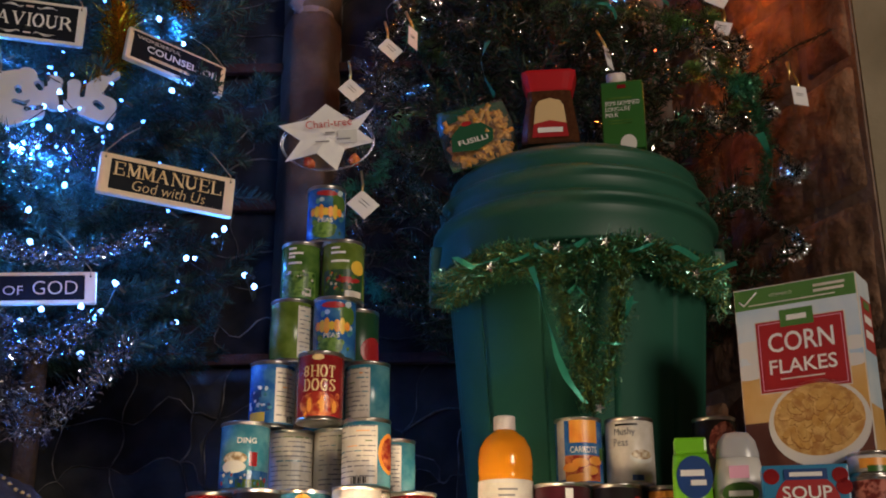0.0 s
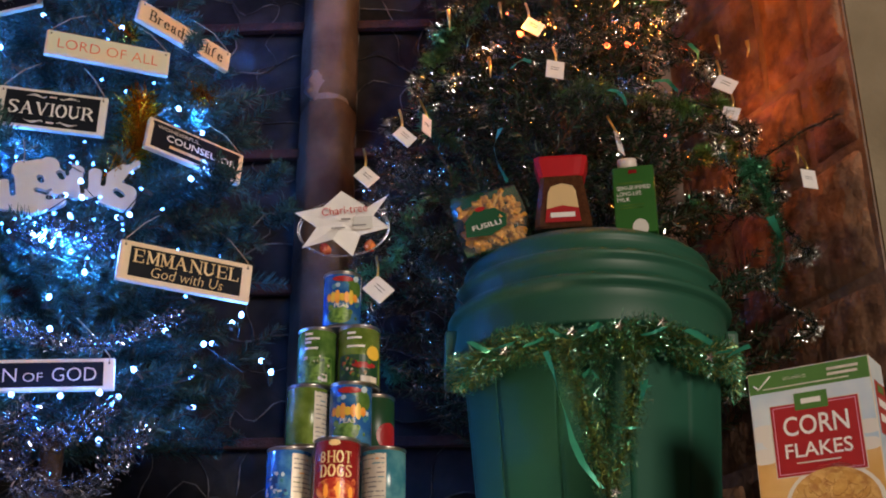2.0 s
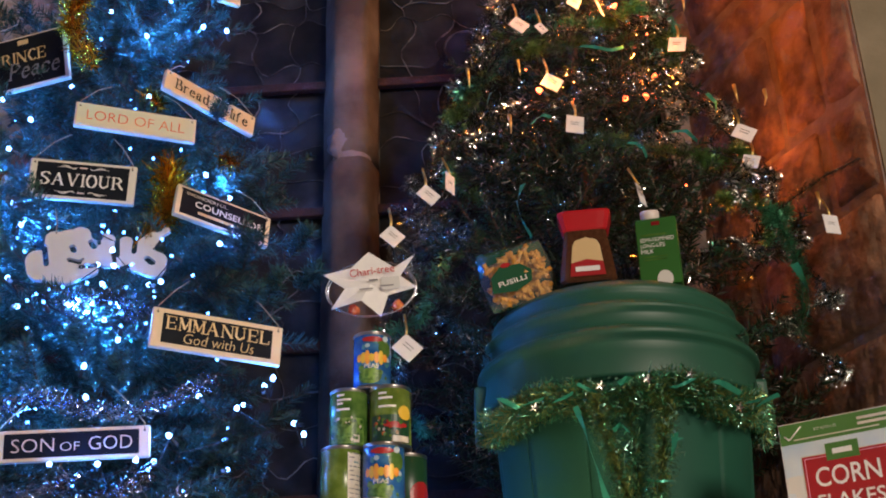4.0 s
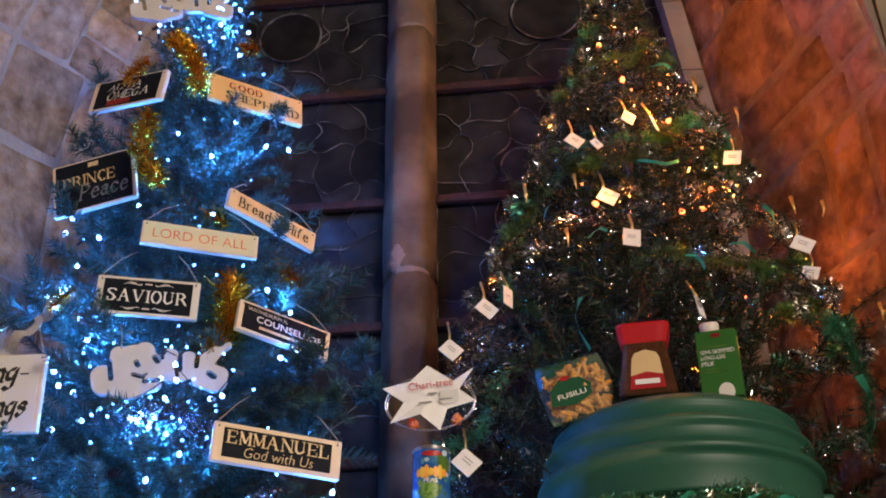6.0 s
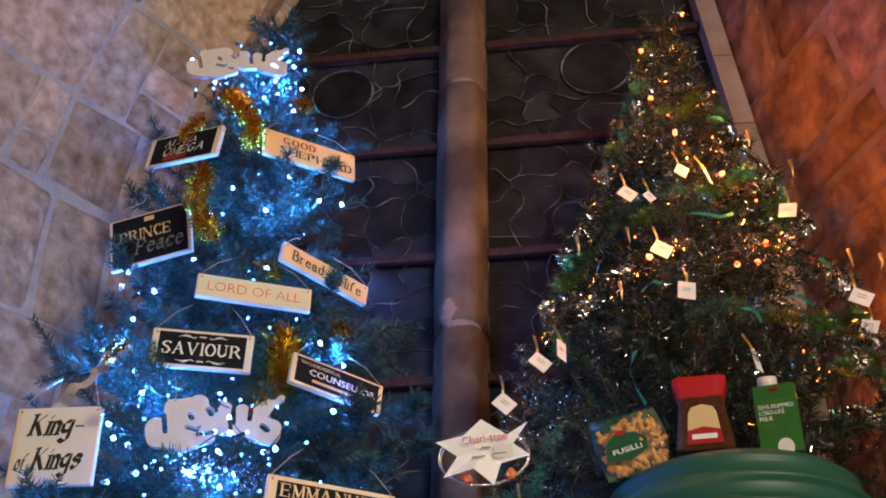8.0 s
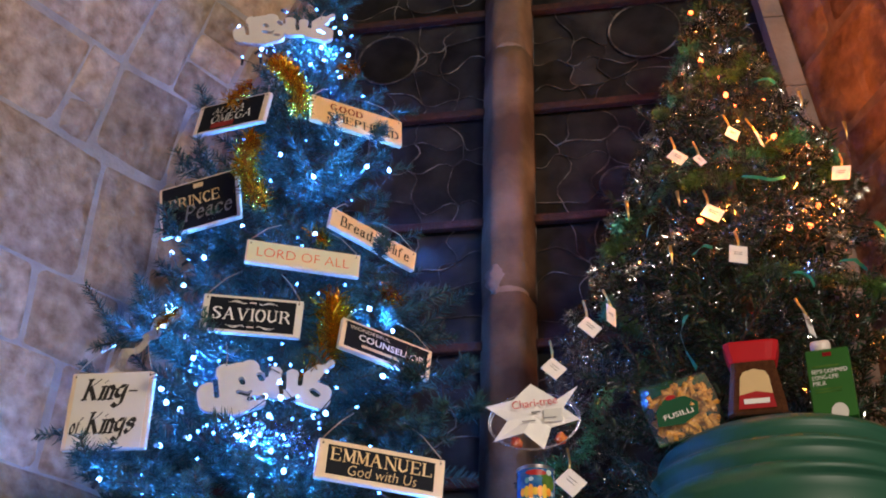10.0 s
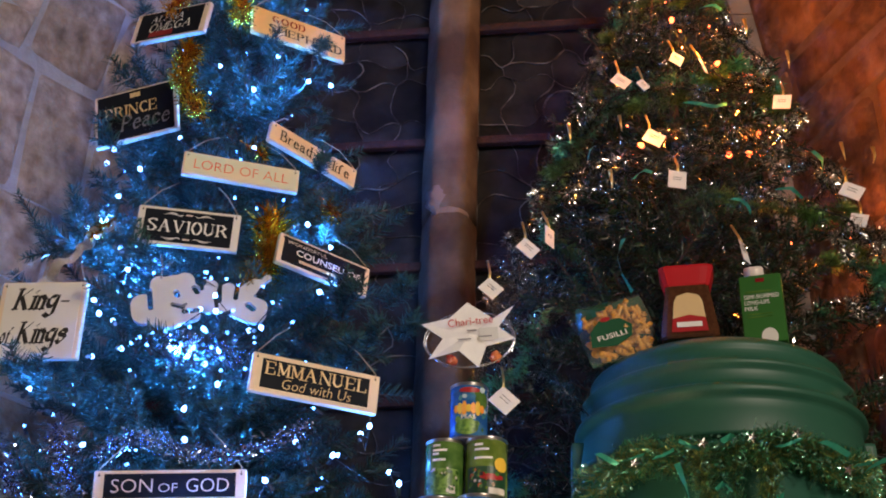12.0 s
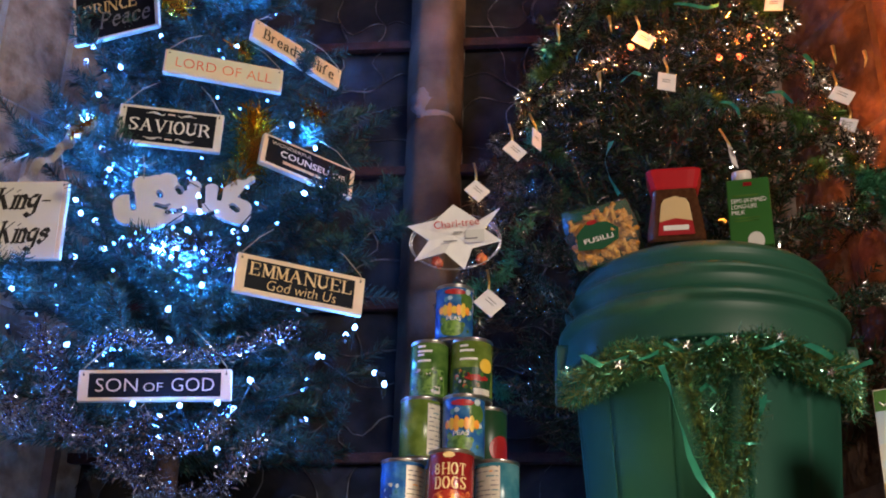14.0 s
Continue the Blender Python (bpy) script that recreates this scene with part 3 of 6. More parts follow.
COURSES = [
    (2.33, 2.63, ((0.13, ()), (0.34, ()), (0.70, ()))),
    (2.63, 2.86, ((0.20, ()), (0.46, ()), (0.66, ()))),
    (2.86, 3.26, ((0.14, (3.02,)), (0.34, ()), (0.82, ()))),
    (3.26, 3.57, ((0.15, ()), (0.40, ()), (0.51, (3.39,)), (1.02, ()))),
    (3.57, 3.93, ((0.06, (3.70,)), (0.24, (3.69, 3.80)), (0.40, ()), (0.95, ()))),
]
stone_wall("wall_left", (-1.25, 2.72), 180 + 57, 1.7, 1.3, 4.7, M["stone"], M["mortar"], 1.0, 5, "rough sandstone window splay with proud grey mortar joints", COURSES, 0.006, 0.0060)
stone_wall("wall_right", (0.60, 2.70), -68, 0.66, 1.3, 4.7, M["red_stone"], M["dark_mortar"], -1.0, 8, "brown sandstone window splay glowing orange beside the tree", (), -0.004, 0.011)

# plain walls, floor and ceiling that close the church
setting = [
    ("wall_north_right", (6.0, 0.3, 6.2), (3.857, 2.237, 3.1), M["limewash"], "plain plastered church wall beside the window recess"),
    ("wall_north_left", (5.0, 0.3, 6.2), (-4.68, 1.43, 3.1), M["plaster"], "plain plastered church wall beside the window recess"),
    ("wall_below", (3.1, 0.3, 1.38), (-0.62, 1.6, 0.69), M["plaster"], "plain wall below the window sill"),
    ("wall_south", (14.0, 0.3, 6.2), (0, -8.15, 3.1), M["plaster"], "plain plastered far church wall"),
    ("wall_west", (0.3, 11.0, 6.2), (-7.15, -2.6, 3.1), M["plaster"], "plain plastered side wall"),
    ("wall_east", (0.3, 11.0, 6.2), (7.0, -2.6, 3.1), M["plaster"], "plain plastered side wall"),
    ("floor", (14.6, 11.4, 0.1), (0, -2.6, -0.05), M["floor"], "worn stone church floor"),
    ("ceiling", (14.6, 11.8, 0.1), (0, -2.4, 6.25), M["wood_dark"], "dark timber church ceiling"),
]
for name, size, place, mat, label in setting:
    ob = part(name, box_bm(*size), mat, None)
    ob.location = place
    tagged(ob, label, name.split("_")[0], kind="structure")
sill = part("window_sill", box_bm(3.4, 1.55, 0.07, 0.008), M["stone"], None)
sill.location = (-0.55, 2.16, LEDGE - 0.035)
tagged(sill, "deep stone window sill that carries the display", "sill", kind="structure")


# ---------- the window ----------
def window():
    root = thing("window_1", pose(-0.315, 2.76, 0, 0, 0, -3), "dark leaded church window of two lights with iron bars", "window", kind="structure")
    top, foot = 5.0, LEDGE
    backing = part("backing", box_bm(2.6, 0.02, top - foot, at=(0, 0.06, (top + foot) / 2)), M["black"], root, "black night behind the glass")
    rnd = random.Random(12)
    level = [foot, 2.005, 2.40, 2.785, 3.185, 3.59, 3.995, 4.40, 4.8]
    for side in (-1, 1):
        x0, x1 = (0.07, 0.93) if side > 0 else (-1.0, -0.07)
        for z0, z1 in zip(level, level[1:]):
            nx, nz = 8, 4
            grid = {}
            for i in range(nx + 1):
                for k in range(nz + 1):
                    jx = 0 if i in (0, nx) else rnd.uniform(-0.045, 0.045)
                    jz = 0 if k in (0, nz) else rnd.uniform(-0.04, 0.04)
                    grid[i, k] = (x0 + (x1 - x0) * i / nx + jx, z0 + (z1 - z0) * k / nz + jz)
            lines = {}

            def line(p, q):
                key = (min(p, q), max(p, q))
                if key not in lines:
                    a, b = Vector((*grid[key[0]], 0)), Vector((*grid[key[1]], 0))
                    edge = (key[0][0] == key[1][0] and key[0][0] in (0, nx)) or (key[0][1] == key[1][1] and key[0][1] in (0, nz))
                    across = Vector((-(b - a).y, (b - a).x, 0))
                    bow = 0 if edge else rnd.uniform(-0.20, 0.20)
                    wave = 0 if edge else rnd.uniform(-0.16, 0.16)
                    lines[key] = [a.lerp(b, t / 6) + across * (bow * math.sin(math.pi * t / 6) + wave * math.sin(2 * math.pi * t / 6)) for t in range(7)]
                pts = lines[key]
                return pts if key[0] == p else pts[::-1]
            for i in range(nx):
                for k in range(nz):
                    c = [(i, k), (i + 1, k), (i + 1, k + 1), (i, k + 1)]
                    loop = []
                    for p, q in zip(c, c[1:] + c[:1]):
                        loop += line(p, q)[:-1]
                    tilt = rnd.uniform(-0.004, 0.004), rnd.uniform(-0.004, 0.004)
                    mid = sum(loop, Vector()) / len(loop)
                    vs = [(v.x, (v.x - mid.x) * tilt[0] * 8 + (v.y - mid.y) * tilt[1] * 8, v.y) for v in loop] + [(mid.x, -0.003, mid.y)]
                    n = len(loop)
                    put("pane", mesh_of("pane", vs, [(a, (a + 1) % n, n) for a in range(n)], M["glass"]), root)
            for key, pts in lines.items():
                r = rnd.uniform(0.0010, 0.0026)
                put("came", tube_mesh("came", [(p.x, -0.006, p.y) for p in pts], r, M["lead"], 5), root)
        # round medallions leaded into the glass
        for mx, mz, mr in (((-0.40, 3.86, 0.10),) if side < 0 else ((0.42, 3.88, 0.11), (0.32, 3.30, 0.06))):
            ring = [(mx + mr * math.cos(a), -0.012, mz + mr * math.sin(a)) for a in (2 * math.pi * k / 26 for k in range(26))]
            put("came", tube_mesh("came", ring, 0.0035, M["lead"], 6, True), root)
            vs = [(a * 0.97 + mx * 0.03, -0.010, c * 0.97 + mz * 0.03) for a, b, c in ring] + [(mx, -0.013, mz)]
            put("pane", mesh_of("pane", vs, [(k, (k + 1) % 26, 26) for k in range(26)], M["glass"]), root)
        for z in level[1:-1]:
            part("saddle_bar", box_bm(x1 - x0, 0.022, 0.026, 0.004, at=((x0 + x1) / 2, -0.03, z)), M["iron"], root, "rusty iron saddle bar")
    return root


window()


def mullion():
    root = thing("window_mullion", pose(-0.315, 2.70, 0, 0, 0, -3), "worn chamfered stone mullion with chipped patch and a joint", "mullion", kind="structure")
    rnd = random.Random(3)
    outline = [(-0.084, 0.06), (-0.084, 0.030), (-0.080, 0.020), (-0.050, -0.040), (-0.044, -0.049), (-0.028, -0.056), (0.0, -0.060), (0.028, -0.056), (0.042, -0.047), (0.050, -0.034), (0.066, 0.015), (0.067, 0.025), (0.067, 0.06)]

    def block(z0, z1, grow):
        rows = max(3, int((z1 - z0) / 0.06))
        verts, faces = [], []
        for i in range(rows + 1):
            z = z0 + (z1 - z0) * i / rows
            for x, y in outline:
                w = 0.0025 * noise.noise(Vector((x * 20, y * 20, z * 9)))
                verts.append((x * grow + w + rnd.uniform(-0.001, 0.001), y * grow + w + rnd.uniform(-0.001, 0.001), z))
        n = len(outline)
        for i in range(rows):
            faces += [(i * n + k, i * n + (k + 1) % n, (i + 1) * n + (k + 1) % n, (i + 1) * n + k) for k in range(n)]
        faces += [tuple(range(n))[::-1], tuple(range(rows * n, rows * n + n))]
        part_ob = put("stone", mesh_of("stone", verts, faces, M["mullion"], True), root)
        return part_ob
    block(LEDGE, 2.905, 1.0)
    block(2.92, 3.775, 1.01)
    block(3.785, 5.0, 1.0)
    for z, h, label in ((2.9125, 0.018, "pale mortar joint"), (3.78, 0.014, "pale mortar joint")):
        part("mortar_joint", lathe_bm([(0, -h / 2), (0.052, -h / 2), (0.053, 0), (0.052, h / 2), (0, h / 2)], 20, at=(0, -0.009, z)), M["jamb"], root, label)
    bm = bmesh.new()
    bmesh.ops.create_icosphere(bm, subdivisions=3, radius=1)
    for v in bm.verts:
        v.co = v.co * (1 + 0.45 * noise.noise(v.co * 2.6))
        v.co = Vector((v.co.x * 0.036 - 0.022, v.co.y * 0.010 - 0.050, v.co.z * 0.048 + 2.945))
    part("repair_patch", bm, M["jamb"], root, "pale mortar repair on the chipped edge", True)


mullion()


def jamb(name, x, lean, yoff):
    root = thing(name, None, "pale dressed stone jamb that bends into the window arch", "jamb", kind="structure")
    z = LEDGE
    rnd = random.Random(len(name))
    while z < 4.9:
        h = min(rnd.uniform(0.26, 0.42) if z < 3.2 else 0.27, 4.95 - z)
        vs = []
        for zz in (z + 0.002, z + h - 0.002):
            c = x + lean * arch_lean(zz, lean < 0)
            vs += [(c - 0.032, yoff - 0.05, zz), (c + 0.028, yoff - 0.05, zz), (c + 0.028, yoff + 0.12, zz), (c - 0.032, yoff + 0.12, zz)]
        fs = [(3, 2, 1, 0), (4, 5, 6, 7)] + [(k, (k + 1) % 4, 4 + (k + 1) % 4, 4 + k) for k in range(4)]
        put("stone", mesh_of("stone", vs, fs, M["jamb"]), root)
        z += h


jamb("jamb_right", 0.575, -1.0, 2.70)
jamb("jamb_left", -1.245, 1.0, 2.76)


# ---------- trees ----------
def strips(name, starts, ends, widths, mat, curl=0.0, seed=1):
    """Many thin foil or needle strips as one mesh: each one is two quads, bent in the middle."""
    rng = np.random.default_rng(seed)
    a, b = np.asarray(starts), np.asarray(ends)
    n = len(a)
    d = b - a
    side = np.cross(d, rng.normal(size=(n, 3)))
    side /= np.linalg.norm(side, axis=1)[:, None] + 1e-9
    w = np.asarray(widths)[:, None] * 0.5 if np.ndim(widths) else widths * 0.5
    mid = (a + b) / 2 + rng.normal(size=(n, 3)) * np.linalg.norm(d, axis=1)[:, None] * curl
    v = np.stack([a - side * w, a + side * w, mid - side * w, mid + side * w, b - side * w * 0.4, b + side * w * 0.4], axis=1).reshape(-1, 3)
    base = (np.arange(n) * 6)[:, None]
    f = np.concatenate([base + np.array([[0, 1, 3, 2]]), base + np.array([[2, 3, 5, 4]])], axis=1).reshape(-1, 4)
    me = bpy.data.meshes.new(name)
    me.vertices.add(len(v))
    me.vertices.foreach_set("co", v.astype(np.float32).ravel())
    me.loops.add(f.size)
    me.loops.foreach_set("vertex_index", f.astype(np.int32).ravel())
    me.polygons.add(len(f))
    me.polygons.foreach_set("loop_start", (np.arange(len(f)) * 4).astype(np.int32))
    me.materials.append(mat)
    me.update(calc_edges=True)
    me.validate()
    return me


def along(pts, spacing):
    """Even points and directions on a polyline."""
    pts = np.asarray(pts, float)
    seg = np.linalg.norm(np.diff(pts, axis=0), axis=1)
    total = seg.sum()
    s = np.linspace(0, total, max(2, int(total / spacing)))
    cum = np.concatenate([[0], np.cumsum(seg)])
    place = np.stack([np.interp(s, cum, pts[:, i]) for i in range(3)], axis=1)
    d = np.gradient(place, axis=0)
    d /= np.linalg.norm(d, axis=1)[:, None] + 1e-9
    return place, d


def tinsel_mesh(name, pts, radius, density, mat, width=0.0016, seed=1, curl=0.16, flakes=0):
    rng = np.random.default_rng(seed)
    place, d = along(pts, 1.0 / density)
    n = len(place)
    out = rng.normal(size=(n, 3))
    out -= (out * d).sum(1)[:, None] * d * 0.7
    out /= np.linalg.norm(out, axis=1)[:, None] + 1e-9
    length = radius * rng.uniform(0.55, 1.1, size=n)[:, None]
    a, b, w = place - out * 0.002, place + out * length, width * rng.uniform(0.6, 1.3, n)
    for k in range(flakes):
        # crinkled ends of the strands, each turned its own way
        q = place + rng.permutation(out) * length * rng.uniform(0.35, 1.0, n)[:, None]
        way = rng.normal(size=(n, 3))
        way /= np.linalg.norm(way, axis=1)[:, None]
        a, b, w = np.concatenate([a, q]), np.concatenate([b, q + way * rng.uniform(0.005, 0.011, n)[:, None]]), np.concatenate([w, width * rng.uniform(0.9, 1.6, n)])
    return strips(name, a, b, w, mat, curl, seed)


def fir(name, axis, z0, z1, radius, tiers, mat, seed, label, needle=0.036, per_metre=620, twig=0.13, free=(), glint=0.0, wide=0.0030, sprigs=()):
    """An artificial fir: a tapered trunk, wire branches in tiers, and flat needles along every twig."""
    rng = np.random.default_rng(seed)
    root = thing(name, pose(axis[0], axis[1], 0), label, "christmas tree")
    trunk = [(0, 0, LEDGE + 0.02), (0.004, 0, z0 + 0.3), (0, 0.003, (z0 + z1) / 2), (0, 0, z1 - 0.02)]
    put("trunk", tube_mesh("trunk", trunk, [0.026, 0.022, 0.014, 0.004], M["bark"], 10), root, "brown wrapped metal trunk")
    part("stand", lathe_bm([(0, 0), (0.17, 0), (0.165, 0.02), (0.05, 0.035), (0.035, 0.10), (0, 0.10)], 24, at=(0, 0, LEDGE)), M["cable"], root, "dark round tree stand", True)
    twigs, tips = [], []
    for i in range(tiers):
        f = (i + rng.uniform(-0.25, 0.25)) / (tiers - 1)
        f = min(max(f, 0), 1)
        z = z0 + (z1 - z0) * f
        r = radius(f)
        count = int(5 + 7 * (1 - f))
        turn = rng.uniform(0, 6.28)
        for k in range(count):
            az = turn + 2 * math.pi * (k + rng.uniform(-0.3, 0.3)) / count
            reach = r * rng.uniform(0.66, 1.14)
            rise = rng.uniform(-0.10, 0.28) if f < 0.85 else rng.uniform(0.3, 0.9)
            out = np.array([math.cos(az), math.sin(az), 0.0])
            up = np.array([0, 0, 1.0])
            main = [np.array([0, 0, z]) + out * reach * t + up * reach * (rise * t ** 1.6 - 0.06 * t) for t in (0.1, 0.4, 0.7, 1.0)]
            twigs.append(main)
            tips.append(main[-1])
            side = np.cross(out, up)
            steps = max(2, int(reach / 0.055))
            for q in range(steps):
                t = 0.3 + 0.68 * (q + rng.uniform(0, 0.8)) / steps
                start = np.array([0, 0, z]) + out * reach * t + up * reach * (rise * t ** 1.6 - 0.06 * t)
                sgn = 1 if q % 2 else -1
                aim = out * 0.75 + side * sgn * rng.uniform(0.4, 0.9) + up * rng.uniform(-0.15, 0.55)
                aim /= np.linalg.norm(aim)
                length = twig * rng.uniform(0.6, 1.2) * (1.0 if r > 0.15 else 0.6)
                end = start + aim * length + up * 0.012
                twigs.append([start, (start + end) / 2 + up * 0.003, end])
                tips.append(end)
    own = len(twigs)
    for tip, lean, up_ in sprigs:
        # a forked sprig that stands out before the signs
        e = np.array(tip) - np.array([axis[0], axis[1], 0])
        o = e - np.array([lean * 0.055, -0.05, up_ * 0.055])
        o[1] += 0.05
        twigs.append([o, (o + e) / 2 + np.array([0, -0.01, 0.006]), e])
        for f, sgn in ((0.35, 1), (0.5, -1), (0.7, 1)):
            q = o + (e - o) * f
            d = (e - o) * 0.45 + sgn * 0.022 * np.array([up_, -0.4, -lean])
            twigs.append([q, q + d * 0.6, q + d])
    starts, ends, wires, loose = [], [], [], []
    for k, tw in enumerate(twigs):
        place, d = along(tw, 1.0 / per_metre)
        n = len(place)
        rnd_ = rng.normal(size=(n, 3))
        rnd_ -= (rnd_ * d).sum(1)[:, None] * d
        rnd_ /= np.linalg.norm(rnd_, axis=1)[:, None] + 1e-9
        aim = rnd_ * 0.85 + d * 0.65 + np.array([0, 0, 0.12])
        aim /= np.linalg.norm(aim, axis=1)[:, None]
        loose.append(np.full(n, k >= own))
        taper = 0.55 + 0.45 * np.minimum(1.0, np.linspace(1.0, 0.0, n) * 3.0)[:, None]
        starts.append(place)
        ends.append(place + aim * needle * taper * rng.uniform(0.65, 1.1, n)[:, None])
        wires.append(tw)
    starts, ends = np.concatenate(starts), np.concatenate(ends)
    tip = ends + np.array([axis[0], axis[1], 0])
    keep = np.ones(len(tip), bool)
    for x0, x1, y1, za, zb in free:
        keep &= ~((tip[:, 0] > x0) & (tip[:, 0] < x1) & (tip[:, 1] < y1) & (tip[:, 2] > za) & (tip[:, 2] < zb))
    keep |= np.concatenate(loose)
    for x0, x1, y1, za, zb in free:
        wires = [w for w in wires if not (x0 < w[-1][0] + axis[0] < x1 and w[-1][1] + axis[1] < y1 and za < w[-1][2] < zb)]
    starts, ends = starts[keep], ends[keep]
    if glint:
        pick = rng.random(len(starts)) < glint
        gs = starts[pick]
        way = rng.normal(size=gs.shape)
        way /= np.linalg.norm(way, axis=1)[:, None]
        put("tinsel_strand", strips("tinsel_strand", gs, gs + way * rng.uniform(0.008, 0.024, len(gs))[:, None], 0.0021 * rng.uniform(0.6, 1.3, len(gs)), M["black_foil"], 0.14, seed + 5), root, "fine silver strands among the needles")
    put("crown", strips("crown", starts, ends, wide, mat, 0.04, seed), root, "dense flat plastic fir needles")
    a = np.concatenate([np.asarray(w)[:-1] for w in wires])
    b = np.concatenate([np.asarray(w)[1:] for w in wires])
    put("branchwork", strips("branchwork", a, b, 0.005, M["bark"], 0.0, seed + 1), root, "brown twisted wire branches")
    return root, np.asarray(tips) + np.array([axis[0], axis[1], 0])


def left_radius(f):
    return float(np.interp(f, (0, 0.12, 0.3, 0.5, 0.72, 0.88, 1.0), (0.33, 0.44, 0.40, 0.28, 0.20, 0.10, 0.02)))


def right_radius(f):
    return float(np.interp(f, (0, 0.2, 0.4, 0.55, 0.72, 0.86, 1.0), (0.42, 0.42, 0.33, 0.25, 0.16, 0.085, 0.02)))


LEFT, RIGHT = (-0.83, 2.36), (0.27, 2.42)
tree_l, tips_l = fir("christmas_tree", LEFT, 1.90, 3.74, left_radius, 23, M["needle"], 4, "dark green artificial fir with blue lights and wooden signs", needle=0.031, per_metre=980, twig=0.125, wide=0.0021,
                       sprigs=(((-0.685, 2.045, 3.035), 0.2, 0.9), ((-0.555, 2.015, 2.985), 0.6, -0.4), ((-1.03, 1.99, 2.745), -0.7, 0.5), ((-0.468, 1.945, 2.352), 0.2, 0.9), ((-0.435, 1.945, 2.335), 0.7, 0.6),
                               ((-0.525, 2.0, 2.670), 0.6, -0.3), ((-0.875, 1.90, 2.425), -0.5, 0.8), ((-1.075, 1.90, 2.165), -0.6, 0.7), ((-1.02, 1.90, 2.16), 0.2, 0.9), ((-0.345, 2.03, 2.388), 0.9, 0.3),
                               ((-0.320, 2.0, 2.290), 0.9, 0.1), ((-0.385, 1.95, 2.262), 0.7, 0.5), ((-0.435, 1.95, 2.223), 0.5, 0.7), ((-1.086, 2.05, 2.60), -0.8, 0.6), ((-1.085, 2.2, 3.262), -0.8, 0.5),
                               ((-1.068, 2.1, 2.985), -0.9, 0.2), ((-1.03, 2.1, 3.02), -0.5, 0.7), ((-0.74, 1.88, 2.13), 0.1, 0.9), ((-0.66, 1.87, 2.06), 0.3, 0.8), ((-0.83, 1.87, 2.08), -0.3, 0.8), ((-0.545, 1.98, 2.545), 0.3, 0.8)),
                       free=((-0.83, -0.56, 2.03, 2.56, 2.66), (-0.90, -0.67, 1.99, 2.41, 2.52), (-0.62, -0.36, 1.95, 2.06, 2.17), (-0.86, -0.57, 1.88, 1.87, 1.95), (-1.14, -0.95, 1.97, 2.20, 2.36), (-0.87, -0.60, 1.95, 2.25, 2.36)))
tree_r, tips_r = fir("christmas_tree", RIGHT, 2.0, 3.72, right_radius, 20, M["needle2"], 9, "green artificial fir wrapped in tinsel with amber lights", needle=0.03, per_metre=340, free=((-0.02, 0.47, 2.06, 2.0, 2.44),), glint=0.75)


def on_tree(axis, radius, z0, z1, z, az, k=1.0):
    r = radius((z - z0) / (z1 - z0)) * k
    return Vector((axis[0] + r * math.sin(az), axis[1] - r * math.cos(az), z))


def wind(axis, radius, z0, z1, za, zb, turns, k, start, seed, sag=0.03):
    rnd = random.Random(seed)
    n = int(60 * turns) + 2
    return [on_tree(axis, radius, z0, z1, za + (zb - za) * i / n + sag * math.sin(i * 0.7 + seed), start + turns * 2 * math.pi * i / n, k * (1 + 0.05 * math.sin(i * 1.3))) for i in range(n)]


def garland(name, pts, radius, density, mat, label, width=0.0016, seed=1, curl=0.16, flakes=0):
    root = thing(name, None, label, "tinsel")
    tagged(put("foil", tinsel_mesh("foil", pts, radius, density, mat, width, seed, curl, flakes), root), "fine cut foil strands", kind="stuff")
    put("core_wire", tube_mesh("core_wire", along(pts, 0.012)[0].tolist(), 0.0016, M["cable"], 4), root, "thin twisted core wire")
    return root


# silver and gold tinsel on the blue tree
SILVER = ((((-0.94, 1.87, 2.02), (-0.905, 1.85, 1.955), (-0.89, 1.845, 1.90), (-0.865, 1.845, 1.855)), 0.044),
          (((-0.86, 1.87, 1.965), (-0.81, 1.87, 1.995), (-0.76, 1.86, 1.99), (-0.70, 1.85, 1.965), (-0.62, 1.85, 1.955), (-0.547, 1.85, 1.98), (-0.48, 1.87, 2.02)), 0.026),
          (((-0.88, 1.84, 1.85), (-0.81, 1.82, 1.80), (-0.743, 1.82, 1.815), (-0.69, 1.815, 1.835)), 0.036),
          (((-0.70, 1.81, 1.79), (-0.64, 1.80, 1.785), (-0.60, 1.80, 1.81), (-0.565, 1.81, 1.835)), 0.034),
          (((-0.77, 1.81, 1.765), (-0.70, 1.80, 1.735), (-0.65, 1.80, 1.70), (-0.59, 1.80, 1.70), (-0.55, 1.80, 1.745), (-0.51, 1.82, 1.81)), 0.036),
          (((-0.72, 1.80, 1.78), (-0.69, 1.80, 1.70), (-0.66, 1.80, 1.65), (-0.62, 1.80, 1.66), (-0.585, 1.80, 1.72)), 0.036),
          (((-0.82, 1.94, 2.235), (-0.76, 1.935, 2.205), (-0.70, 1.93, 2.21), (-0.635, 1.93, 2.165)), 0.034),
          (((-1.06, 1.88, 2.00), (-1.02, 1.87, 1.93), (-0.97, 1.86, 1.86), (-0.92, 1.85, 1.82)), 0.036))
for k, (pts, r) in enumerate(SILVER):
    garland("tinsel_garland", pts, r * 0.95, 1900, M["silver"], "silver tinsel garland draped over the lower fir branches", 0.0018, 20 + k, 0.2, 1)
